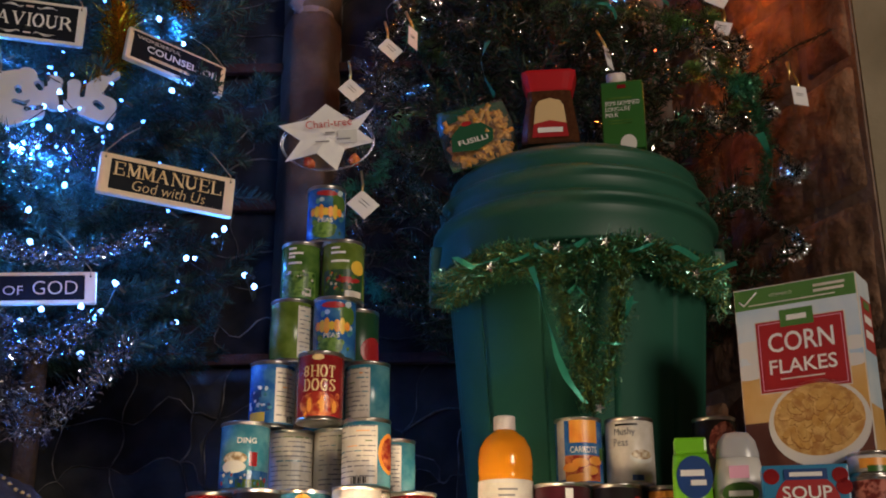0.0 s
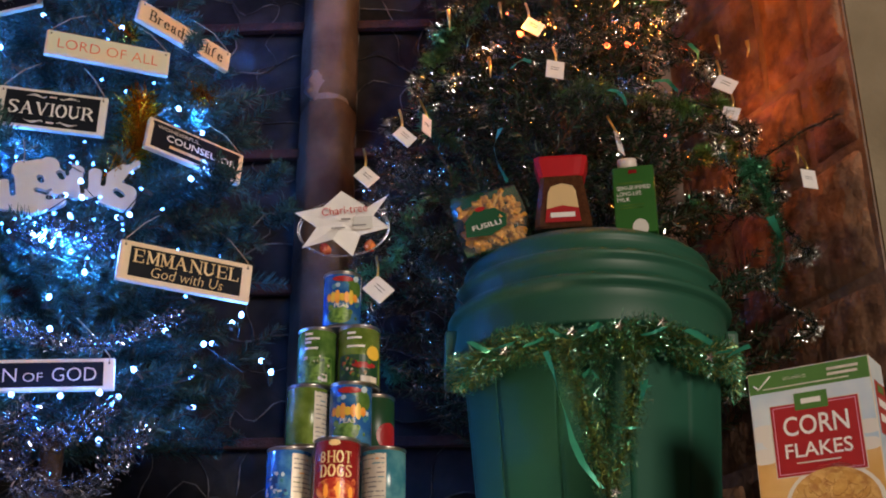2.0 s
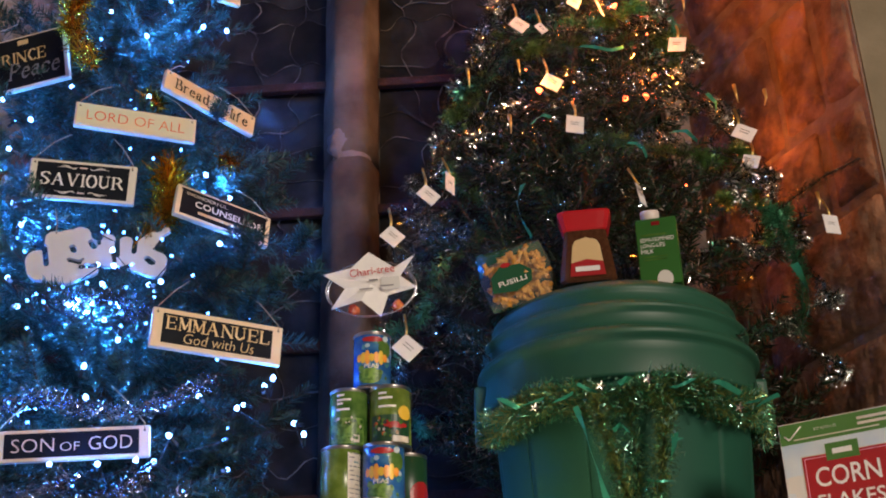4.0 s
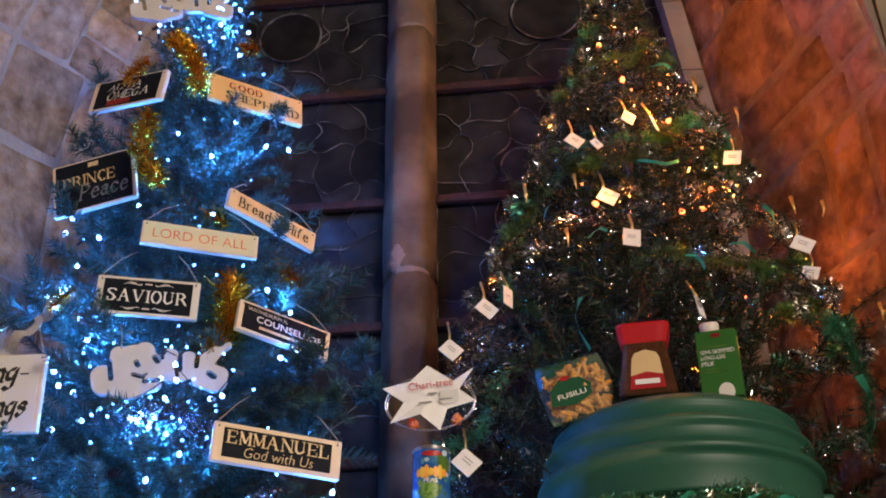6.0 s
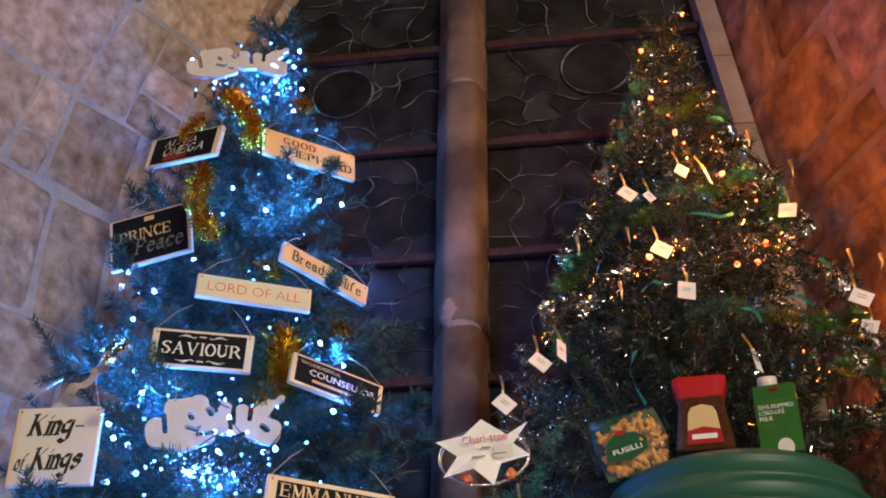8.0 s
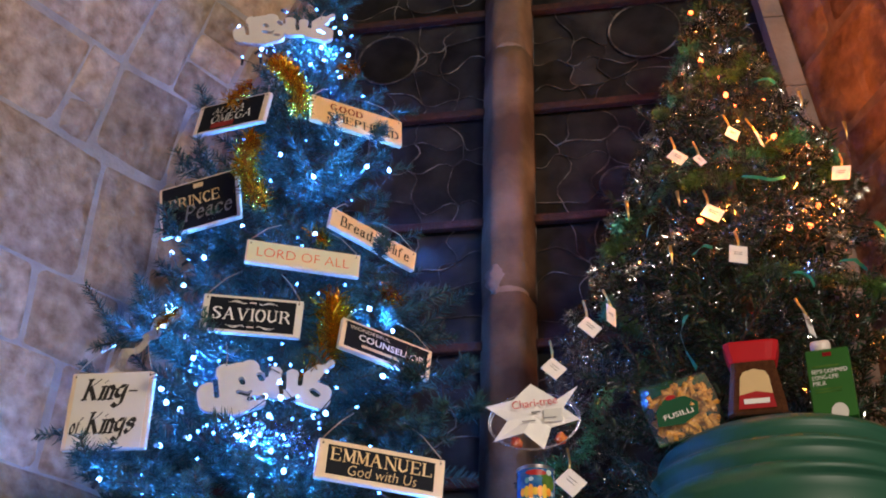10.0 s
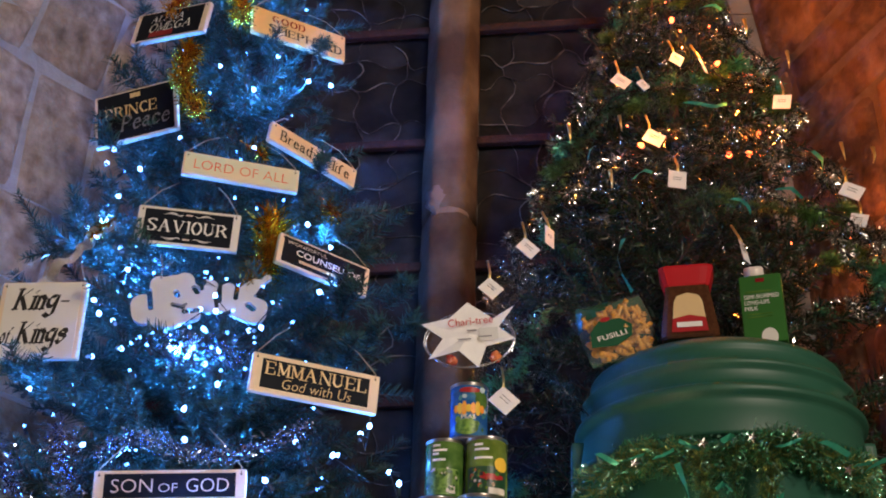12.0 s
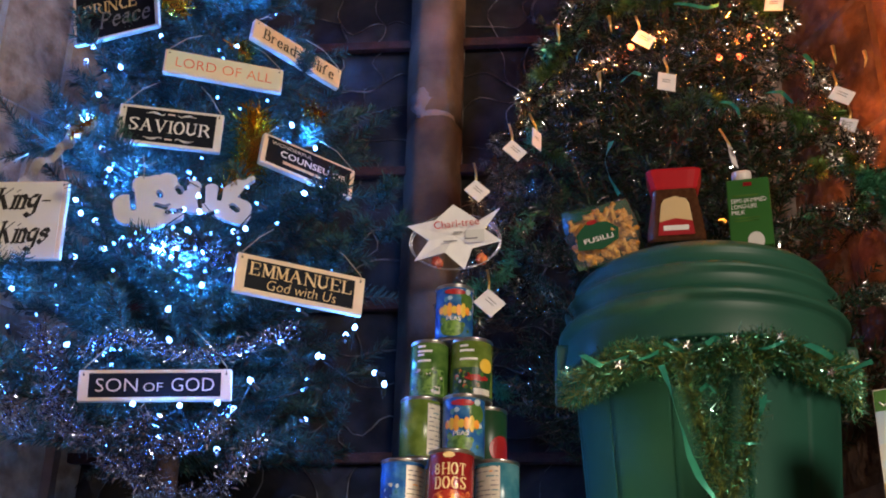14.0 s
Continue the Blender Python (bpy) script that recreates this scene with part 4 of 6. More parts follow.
GOLD = ((((-0.90, 2.10, 3.33), (-0.84, 2.05, 3.24), (-0.80, 2.02, 3.16), (-0.79, 2.0, 3.08)), 0.034), (((-0.88, 1.97, 2.99), (-0.89, 1.95, 2.90), (-0.86, 1.94, 2.82), (-0.82, 1.93, 2.78)), 0.038),
        (((-0.95, 2.08, 3.24), (-0.99, 2.06, 3.17)), 0.03), (((-0.675, 2.03, 2.57), (-0.655, 1.99, 2.49), (-0.665, 1.97, 2.41), (-0.70, 1.96, 2.37)), 0.054),
        (((-0.56, 1.98, 2.57), (-0.52, 1.98, 2.55)), 0.038), (((-0.70, 2.02, 3.22), (-0.66, 2.02, 3.21)), 0.03), (((-1.02, 1.94, 2.48), (-0.97, 1.93, 2.52)), 0.026), (((-0.74, 2.04, 2.76), (-0.70, 2.03, 2.73)), 0.03))
for k, (pts, r) in enumerate(GOLD):
    pts = [(x + 0.035, y + 0.015, z - 0.03) for x, y, z in pts]
    garland("tinsel_garland", pts, r, 2600, M["gold"], "gold tinsel garland tucked between the fir branches", 0.0030, 40 + k)

# tinsel on the other tree
for k, (za, zb, turns, kk, mat, r, dens, wid) in enumerate(((2.12, 3.60, 7.0, 1.18, "black_foil", 0.020, 1600, 0.0016), (2.2, 3.66, 5.0, 1.12, "black_foil", 0.022, 1400, 0.0016),
                                                            (2.15, 3.5, 2.3, 1.15, "green_foil", 0.026, 1500, 0.0022), (2.5, 3.64, 3.0, 1.10, "moss_foil", 0.030, 2400, 0.0017), (2.3, 3.66, 6.3, 1.2, "black_foil", 0.024, 1900, 0.0018))):
    run = []
    for p in wind(RIGHT, right_radius, 2.0, 3.72, za, zb, turns, kk, 0.5 + k * 1.7, k) + [Vector((0.2, 1.9, 2.2))]:
        if -0.06 < p.x < 0.5 and p.y < 2.12 and p.z < 2.52:
            if len(run) > 4:
                garland("tinsel_garland", run, r, dens, M[mat], "dark silver tinsel wound round the fir" if "black" in mat else "green tinsel wound round the fir", wid, 60 + k)
            run = []
        else:
            run.append(p)
for k, pts in enumerate((((0.62, 2.12, 2.44), (0.72, 2.08, 2.50), (0.79, 2.04, 2.52)), ((-0.02, 2.1, 2.40), (-0.12, 2.04, 2.38), (-0.17, 2.0, 2.42)),
                         ((-0.10, 2.06, 2.24), (-0.02, 2.04, 2.14), (0.02, 2.06, 2.10)), ((0.60, 2.04, 2.40), (0.62, 2.0, 2.25), (0.60, 2.0, 2.12)), ((-0.14, 2.04, 2.28), (-0.06, 2.02, 2.22), (0.0, 2.04, 2.26)))):
    garland("tinsel_garland", pts, 0.022, 2600, M["green_foil"] if k == 3 else M["black_foil"], "dark tinsel trailing from a fir branch", 0.0018, 80 + k)


def ribbon(pts, width, label="teal foil ribbon strand", turn=0.6):
    verts, faces = [], []
    pts = [Vector(p) for p in pts]
    place, d = along(pts, 0.012)
    for i, p in enumerate(place):
        a = turn + 1.1 * math.sin(i * 0.25)
        s = Vector((math.cos(a), -0.5 * math.sin(a), math.sin(a) * 0.4)) * width / 2
        verts += [Vector(p) - s, Vector(p) + s]
    faces = [(2 * i, 2 * i + 2, 2 * i + 3, 2 * i + 1) for i in range(len(place) - 1)]
    ob = put("foil_ribbon", mesh_of("foil_ribbon", verts, faces, M["ribbon"], True))
    return tagged(ob, label, "ribbon")


for pts, w in ((((0.09, 2.0, 2.46), (0.075, 1.985, 2.41), (0.082, 1.98, 2.37), (0.10, 1.985, 2.335)), 0.014), (((0.60, 1.98, 2.26), (0.615, 1.965, 2.20), (0.61, 1.965, 2.16), (0.595, 1.97, 2.13)), 0.018),
               (((0.24, 2.05, 2.825), (0.27, 2.035, 2.81), (0.30, 2.035, 2.80), (0.33, 2.045, 2.815)), 0.011), (((0.42, 2.08, 2.62), (0.445, 2.06, 2.61), (0.465, 2.055, 2.58)), 0.012),
               (((0.05, 2.1, 2.75), (0.035, 2.085, 2.73), (0.03, 2.08, 2.70)), 0.012), (((0.30, 2.1, 3.125), (0.33, 2.09, 3.13), (0.35, 2.1, 3.12)), 0.010), (((0.31, 2.0, 2.55), (0.335, 1.99, 2.54), (0.345, 2.0, 2.515)), 0.011),
               (((0.12, 2.05, 2.63), (0.14, 2.035, 2.645), (0.16, 2.04, 2.64)), 0.010), (((0.50, 2.06, 2.70), (0.515, 2.05, 2.67), (0.51, 2.05, 2.64)), 0.010)):
    ribbon(pts, w)


# ---------- lights on the trees ----------
def bulb_mesh(name, mat, r):
    bm = lathe_bm([(0, -r * 1.2), (r * 0.7, -r * 0.9), (r, 0), (r * 0.7, r * 0.9), (0, r * 1.5)], 10)
    me = bpy.data.meshes.new(name)
    bm.to_mesh(me)
    bm.free()
    me.materials.append(mat)
    return me


socket_mesh = mesh_of("socket", [(0.004 * math.cos(a), 0.004 * math.sin(a), z) for z in (-0.022, -0.004) for a in (2 * math.pi * k / 6 for k in range(6))],
                      [(k, (k + 1) % 6, 6 + (k + 1) % 6, 6 + k) for k in range(6)], M["cable"])
led_big, led_small, amber_mesh = bulb_mesh("bulb", M["led"], 0.0048), bulb_mesh("bulb", M["led_dim"], 0.0028), bulb_mesh("bulb", M["amber"], 0.0058)


def light_string(name, label, places, meshes, seed):
    """One string of lights: a cable that runs from bulb to bulb, and each bulb with its socket."""
    rnd = random.Random(seed)
    root = thing(name, None, label, "string lights")
    for k, p in enumerate(places):
        m = pose(*p, rnd.uniform(-70, 70), rnd.uniform(-70, 70), 0)
        bulb = put("bulb", meshes[k % len(meshes)], root, m=m)
        put("socket", socket_mesh, bulb)
    run = sorted(places, key=lambda p: -p[2])
    pts = []
    for a, b in zip(run, run[1:]):
        if (Vector(a) - Vector(b)).length < 0.22:
            mid = (Vector(a) + Vector(b)) / 2 + Vector((rnd.uniform(-0.02, 0.02), 0.05, -0.02))
            put("cable", tube_mesh("cable", [Vector(a) + Vector((0, 0.012, 0)), mid, Vector(b) + Vector((0, 0.012, 0))], 0.0013, M["cable"], 4), root)
    return root


BIG = [(-0.803, 2.06, 2.96), (-0.716, 2.06, 2.89), (-0.693, 2.12, 3.235), (-0.598, 2.08, 2.925), (-0.674, 2.08, 3.0), (-0.553, 2.12, 2.941), (-0.96, 2.0, 2.577),
       (-0.897, 1.96, 2.38), (-0.496, 1.98, 2.437), (-0.507, 1.97, 2.332), (-0.92, 1.92, 2.175), (-0.55, 2.0, 2.502), (-1.021, 2.05, 2.693), (-1.011, 2.05, 2.729),
       (-0.687, 2.02, 2.705), (-0.503, 1.86, 1.986), (-0.394, 1.88, 2.008), (-0.339, 1.88, 1.939), (-0.322, 1.88, 1.919), (-0.55, 1.86, 1.917), (-0.662, 1.84, 1.866),
       (-0.585, 1.82, 1.786), (-0.716, 1.88, 2.055), (-0.707, 1.88, 1.997), (-0.382, 1.9, 2.03), (-1.01, 1.88, 2.093), (-0.444, 1.9, 1.976), (-0.598, 1.84, 1.87), (-0.743, 1.84, 1.868)]
rng = random.Random(77)
small = []
while len(small) < 62:
    f = rng.random() ** 1.2
    az = rng.uniform(-1.35, 1.35)
    small.append(tuple(on_tree(LEFT, left_radius, 1.86, 3.74, 1.90 + 1.76 * f, az, rng.uniform(0.78, 1.06))))
# lights bunched below the white cut-out and round the top
for k in range(46):
    small.append((-0.735 + rng.gauss(0, 0.085), 1.90 + rng.uniform(-0.02, 0.05), 2.215 + rng.gauss(0, 0.05)))
for k in range(22):
    small.append((-0.80 + rng.gauss(0, 0.10), 1.97 + rng.uniform(-0.02, 0.03), 2.37 + rng.gauss(0, 0.045)))
for k in range(44):
    small.append((-0.86 + rng.uniform(-0.16, 0.17), 2.24 + rng.uniform(-0.06, 0.06), 3.46 + rng.gauss(0, 0.075)))
light_string("light_string", "white-blue lights of a lit string on the fir", BIG, [led_big], 1)
light_string("light_string", "small blue lights of a lit string wound through the fir", small, [led_small, led_big, led_small, led_small], 2)
AMBER = [(0.186, 2.18, 3.43), (0.187, 2.10, 3.20), (0.136, 1.99, 2.675), (0.322, 2.04, 2.68), (0.313, 2.24, 3.61), (0.229, 2.06, 3.06), (0.414, 2.16, 2.81), (0.39, 2.16, 2.76), (0.332, 2.12, 2.98),
         (0.61, 2.26, 2.60), (0.12, 2.1, 2.80), (0.36, 2.1, 2.85), (0.44, 2.1, 2.50), (0.26, 2.15, 3.10), (0.33, 2.16, 3.12), (0.23, 2.14, 3.18), (0.30, 2.15, 3.02), (0.40, 2.12, 2.9)]
light_string("light_string", "amber lights of a lit string wound through the tinselled fir", AMBER[:9], [amber_mesh], 3)
light_string("light_string", "small amber lights deep in the tinselled fir", AMBER[9:], [bulb_mesh("bulb", M["amber"], 0.0022)], 4)


# bulbs added where the low warm lamps stand, below the view
light_string("light_string", "unseen warm white bulbs added on the sill to light the lower tins", [(x, y + 0.004, LEDGE + 0.012) for x, y, z in WARM], [bulb_mesh("bulb", M["warm"], 0.004)], 5)


# ---------- hanging signs ----------
def sign(name, m, w, h, board, face, label, strings=True, thick=0.014):
    root = thing(name, m, label, "hanging sign")
    part("board", box_bm(w, thick, h, 0.003), board, root)
    front = -thick / 2
    if face is not None:
        part("panel", box_bm(w * face[1], 0.0012, h * face[2], at=(0, front - 0.0004, 0)), face[0], root, "dark printed panel")
    for s in (-1, 1):
        x = s * (w / 2 - 0.009)
        part("hole", lathe_bm([(0.0018, 0), (0.0018, 0.001), (0, 0.001)], 8, at=(x, 0, 0)), M["ink"], root, m=pose(0, front - 0.0003, h / 2 - 0.009, 90))
        if strings:
            put("string", tube_mesh("string", [(x, front - 0.001, h / 2 - 0.008), (x, -0.004, h / 2 + 0.004), (x * 0.72, 0.02, h / 2 + 0.05), (x * 0.45, 0.06, h / 2 + 0.09)], 0.0011, M["string"], 4), root)
    return root, front - 0.0016


r, f = sign("hanging_sign", pose(-0.487, 1.90, 2.110, 0, 2.5, 24), 0.239, 0.075, M["wood"], (M["panel"], 0.84, 0.74), "pale wooden sign with a dark panel and gold lettering")
words("EMMANUEL", 0.190, r, M["gold_ink"], 0, 0.011, f, height=0.025)
words("God with Us", 0.128, r, M["gold_ink"], 0.004, -0.015, f, height=0.019, slant=0.15)
r, f = sign("hanging_sign", pose(-0.782, 1.95, 2.465, 4, 1.2, 12.1), 0.204, 0.083, M["wood_white"], (M["panel"], 0.86, 0.84), "white-edged sign with black panel and serif lettering")
words("SAVIOUR", 0.158, r, M["white_ink"], 0, 0, f, height=0.027)
for s in (-1, 1):
    for q in (-1, 1):
        for x, z, ln, up in ((0.016, 0.0235, 0.034, 0.004), (0.022, 0.0260, 0.022, 0.004), (0.012, 0.0270, 0.012, -0.003)):
            leaf = [(q * (x + ln * t), f + 0.0006, s * (z + up * math.sin(2.6 * t))) for t in (0, 0.3, 0.6, 1.0)]
            put("flourish", tube_mesh("flourish", leaf, [0.0004, 0.0012, 0.0010, 0.0003], M["white_ink"], 5), r)
    part("flourish", box_bm(0.014, 0.0006, 0.003, at=(0, f, s * 0.027)), M["rose_ink"], r)
r, f = sign("hanging_sign", pose(-0.697, 1.98, 2.616, 0, 0.3, 20), 0.242, 0.055, M["wood"], (M["pale_green"], 0.96, 0.9), "pale wooden sign with aqua wash and red lettering")
words("LORD OF ALL", 0.195, r, M["red_ink"], 0, 0, f, height=0.022)
r, f = sign("hanging_sign", pose(-0.572, 2.081, 2.722, -4, 8, 43.4), 0.229, 0.052, M["wood"], None, "pale wooden sign with dark serif lettering, tipped on a branch")
words("Bread of life", 0.185, r, M["ink"], 0.002, 0, f, height=0.028)
r, f = sign("hanging_sign", pose(-0.516, 2.021, 2.416, -6, 6.9, 35.3), 0.206, 0.071, M["wood"], (M["panel"], 0.90, 0.84), "dark printed wooden sign half covered by fir")
words("WONDERFUL", 0.09, r, M["cream"], -0.04, 0.019, f, height=0.008)
words("COUNSELLOR", 0.150, r, M["white_ink"], 0.012, 0.001, f, height=0.015)
part("flourish", box_bm(0.09, 0.0006, 0.006, at=(-0.01, f, -0.018)), M["gold_ink"], r)
r, f = sign("hanging_sign", pose(-0.642, 2.121, 3.093, -2, -3, 36.1), 0.242, 0.076, M["wood_gold"], None, "honey wooden sign with dark lettering behind fir sprigs")
words("GOOD", 0.085, r, M["maroon"], -0.03, 0.016, f, height=0.018)
words("SHEPHERD", 0.19, r, M["ink"], 0.015, -0.013, f, height=0.022)
r, f = sign("hanging_sign", pose(-0.965, 2.141, 3.152, -2, 6.4, -20.2), 0.221, 0.089, M["wood"], (M["panel"], 0.86, 0.9), "black printed wooden sign with white script")
words("ALPHA", 0.10, r, M["white_ink"], -0.012, 0.018, f, height=0.018)
words("OMEGA", 0.125, r, M["white_ink"], 0.004, -0.008, f, height=0.026)
part("flourish", box_bm(0.07, 0.0006, 0.016, at=(-0.02, f + 0.0004, -0.028)), M["maroon"], r)
r, f = sign("hanging_sign", pose(-0.977, 2.06, 2.828, 2, -9.6, -8.3), 0.198, 0.136, M["wood"], (M["panel"], 0.92, 0.93), "dark square wooden sign with gold and grey script")
words("PRINCE", 0.125, r, M["gold_ink"], -0.012, 0.012, f, height=0.03)
words("Peace", 0.12, r, M["grey_ink"], 0.022, -0.022, f, height=0.044)
part("crown_mark", box_bm(0.024, 0.0006, 0.012, at=(0, f, 0.05)), M["gold_ink"], r)
r, f = sign("hanging_sign", pose(-1.048, 1.95, 2.263, 4, -0.3, 0), 0.172, 0.161, M["wood"], (M["wood_white"], 0.88, 0.97), "square whitewashed sign with black calligraphy")
words("King-", 0.116, r, M["ink"], -0.002, 0.036, f, height=0.066)
words("of", 0.026, r, M["ink"], -0.060, -0.032, f, height=0.036)
words("Kings", 0.106, r, M["ink"], 0.010, -0.034, f, height=0.066)
r, f = sign("hanging_sign", pose(-0.714, 1.86, 1.906, 4, -3.4, 7.8), 0.259, 0.055, M["wood"], (M["panel"], 0.86, 0.76), "narrow wooden sign with black panel and rose lettering")
words("SON", 0.070, r, M["rose_ink"], -0.064, 0, f, height=0.023)
words("OF", 0.032, r, M["rose_ink"], -0.003, -0.004, f, height=0.015)
words("GOD", 0.072, r, M["rose_ink"], 0.064, 0, f, height=0.023)


SOLID = ((-144, -20, -140, -46, 34), (-140, -46, -114, -56, 30), (-114, -52, -108, 50, 24), (-108, 50, -70, 62, 18), (-74, 30, -78, -52, 38), (-44, 62, -60, -56, 26), (-50, 50, -22, 20, 28),
         (-22, 20, -34, -40, 30), (-60, -58, -20, -44, 22), (20, 44, 24, -14, 24), (24, -14, 66, -12, 22), (70, 40, 66, -10, 18), (98, -22, 142, -40, 30), (104, 6, 150, -16, 24))
LEAF = ((96, 10, 140, 52, 22), (140, 52, 172, 80, 9))
GAPS = ((-133, 26, -126, -30, 7), (-64, 24, -60, 14, 8), (-70, -16, -46, -24, 7), (-48, -22, -36, -14, 4), (-18, 40, -10, 26, 8), (-30, -34, -18, -36, 7), (47, 42, 48, -2, 7), (124, -12, 136, -24, 9), (92, 40, 90, 10, 7), (0, 66, 2, 36, 5))


def cut_out(m, w, h, label):
    """Fused rounded letters sawn from one white board, with small sawn gaps."""
    root = thing("hanging_sign", m, label, "hanging sign")
    nx, nz = 150, 76
    gx, gz = np.meshgrid(np.linspace(-186, 186, nx), np.linspace(-96, 96, nz), indexing="ij")

    def far(rows):
        best = np.full(gx.shape, 1e3)
        for ax_, az, bx, bz, r in rows:
            dx, dz = bx - ax_, bz - az
            t = np.clip(((gx - ax_) * dx + (gz - az) * dz) / (dx * dx + dz * dz), 0, 1)
            best = np.minimum(best, np.hypot(gx - ax_ - t * dx, gz - az - t * dz) - r)
        return best
    field = np.maximum(np.minimum(far(SOLID), far(LEAF)), -far(GAPS))
    verts, faces, index = [], [], {}
    sx, sz = w / 350, h / 172

    def corner(key, x, z):
        if key not in index:
            index[key] = len(verts)
            verts.append((x * sx, -0.006, z * sz))
            verts.append((x * sx, 0.006, z * sz))
        return index[key]
    for i in range(nx - 1):
        for k in range(nz - 1):
            ring = [(i, k), (i + 1, k), (i + 1, k + 1), (i, k + 1)]
            if min(field[p] for p in ring) >= 0:
                continue
            loop, cross = [], []
            for p, q in zip(ring, ring[1:] + ring[:1]):
                a, b = field[p], field[q]
                if a < 0:
                    loop.append(corner(p, gx[p], gz[p]))
                if (a < 0) != (b < 0):
                    t = a / (a - b)
                    v = corner((min(p, q), max(p, q)), gx[p] + t * (gx[q] - gx[p]), gz[p] + t * (gz[q] - gz[p]))
                    loop.append(v)
                    cross.append(v)
            faces += [tuple(loop), tuple(v + 1 for v in loop[::-1])]
            if len(cross) == 2:
                faces.append((cross[0], cross[0] + 1, cross[1] + 1, cross[1]))
    put("board", mesh_of("board", verts, faces, M["silver_paint"]), root, "white painted sawn lettering")
    for x, z in ((-0.30, 0.40), (0.38, 0.34)):
        put("string", tube_mesh("string", [(x * w, -0.008, h * z), (x * w, 0.0, h * (z + 0.2)), (x * w * 1.1, 0.03, h * (z + 0.6))], 0.0011, M["string"], 4), root)
        part("hole", lathe_bm([(0.0018, 0), (0.0018, 0.001), (0, 0.001)], 8), M["ink"], root, m=pose(x * w, -0.0062, h * z, 90))


cut_out(pose(-0.732, 1.94, 2.299, 2, -3.6, 11.9), 0.258, 0.112, "white painted cut-out wooden lettering hung on the fir")
cut_out(pose(-0.872, 2.17, 3.455, 2, -5.7, 11.8), 0.262, 0.100, "white painted cut-out lettering near the tree top")


def fabric_strip(a, b, width):
    """A crumpled pale hessian strip pushed between the branches."""
    a, b = Vector(a), Vector(b)
    side = (b - a).cross(Vector((0, 1, 0))).normalized()
    verts, faces = [], []
    for i in range(15):
        t = i / 14
        p = a.lerp(b, t) + Vector((0, 0.010 * math.sin(9 * t), 0.004 * math.sin(15 * t)))
        w = width * (0.55 + 0.45 * math.sin(math.pi * min(1, t * 1.3)))
        for q in (-1, -0.35, 0.3, 1):
            verts.append(p + side * w * q / 2 + Vector((0, 0.007 * math.cos(q * 4 + 3 * t), 0)))
    for i in range(14):
        faces += [(4 * i + k, 4 * i + k + 1, 4 * i + 5 + k, 4 * i + 4 + k) for k in range(3)]
    ob = put("fabric_ribbon", mesh_of("fabric_ribbon", verts, faces, M["hessian"], True))
    tagged(ob, "crumpled pale hessian ribbon tucked into the fir", "ribbon")


fabric_strip((-1.07, 1.96, 2.345), (-1.00, 1.95, 2.425), 0.034)
fabric_strip((-1.01, 1.97, 2.43), (-0.95, 1.97, 2.50), 0.036)


# ---------- gift tags on the tinselled tree ----------
def gift_tag(place, size, turn, roll, tall=1.0, kind_=0):
    root = thing("gift_tag", pose(*place, -12, roll, turn), "small white card tag on a gold cord", "gift tag", "tags on the fir")
    part("card", box_bm(size, 0.0012, size * tall), M["card"], root)
    if roll > 20 or roll < -20:
        top = (-size / 2 * 0.9 if roll > 0 else size / 2 * 0.9, size * tall / 2 * 0.9)
    else:
        top = (0, size * tall / 2)
    inv = Matrix.Rotation(radians(-roll), 3, "Y")
    up = inv @ Vector((0, 0.2, 1.0))
    a = Vector((top[0], 0, top[1]))
    put("cord", tube_mesh("cord", [a, a + up * 0.02 + Vector((0.003, 0, 0)), a + up * 0.05], 0.0026, M["gold_cord"], 5), root, "twisted gold cord")
    bars(root, M["grey_ink"], 0, size * 0.15, size * 0.5, 2, size * 0.16, size * 0.03, -0.001)


for place, size, turn, roll, tall in (((0.107, 2.05, 2.885), 0.037, 10, 35, 1), ((0.236, 2.08, 2.965), 0.030, 20, 25, 1.3), ((0.293, 2.08, 2.945), 0.020, 60, -20, 1.9), ((0.164, 2.0, 2.70), 0.040, 8, 28, 1),
                                      ((0.201, 1.97, 2.578), 0.036, 5, 8, 1.3), ((0.455, 2.08, 2.842), 0.038, -14, 10, 1.1), ((-0.10, 2.02, 2.452), 0.040, 16, 38, 0.9), ((-0.056, 2.03, 2.483), 0.026, 45, 14, 2.0),
                                      ((-0.173, 2.0, 2.352), 0.038, 10, 40, 1), ((0.336, 2.06, 2.46), 0.024, 50, 6, 2.2), ((-0.146, 2.0, 2.117), 0.044, 6, 42, 1), ((0.573, 2.08, 2.612), 0.044, -8, 30, 0.9),
                                      ((0.58, 2.09, 2.548), 0.036, -20, 20, 0.9), ((0.722, 2.08, 2.39), 0.032, 10, 4, 1.5), ((0.16, 2.1, 2.91), 0.026, 20, 45, 1)):
    gift_tag(place, size, turn, roll, tall)


def gold_icicle(place, length, lean):
    root = put("gold_drop", tube_mesh("gold_drop", [(0, 0, 0), (0.002, 0, -length * 0.5), (lean, 0, -length)], [0.0045, 0.003, 0.0008], M["gold_cord"], 5))
    root.location = place
    tagged(root, "thin twisted gold drop ornament on the fir", "ornament", "gold drops on the fir")


for place, ln, lean in (((0.075, 2.06, 2.66), 0.045, 0.002), ((0.48, 2.08, 2.98), 0.05, 0.0), ((-0.01, 2.06, 2.78), 0.05, 0.003), ((0.56, 2.06, 2.72), 0.045, 0.004), ((0.62, 2.05, 2.70), 0.04, -0.004), ((0.10, 2.06, 2.80), 0.04, 0.004), ((0.40, 2.1, 3.09), 0.05, 0.0), ((0.70, 2.07, 2.46), 0.04, 0)):
    gold_icicle(place, ln, lean)


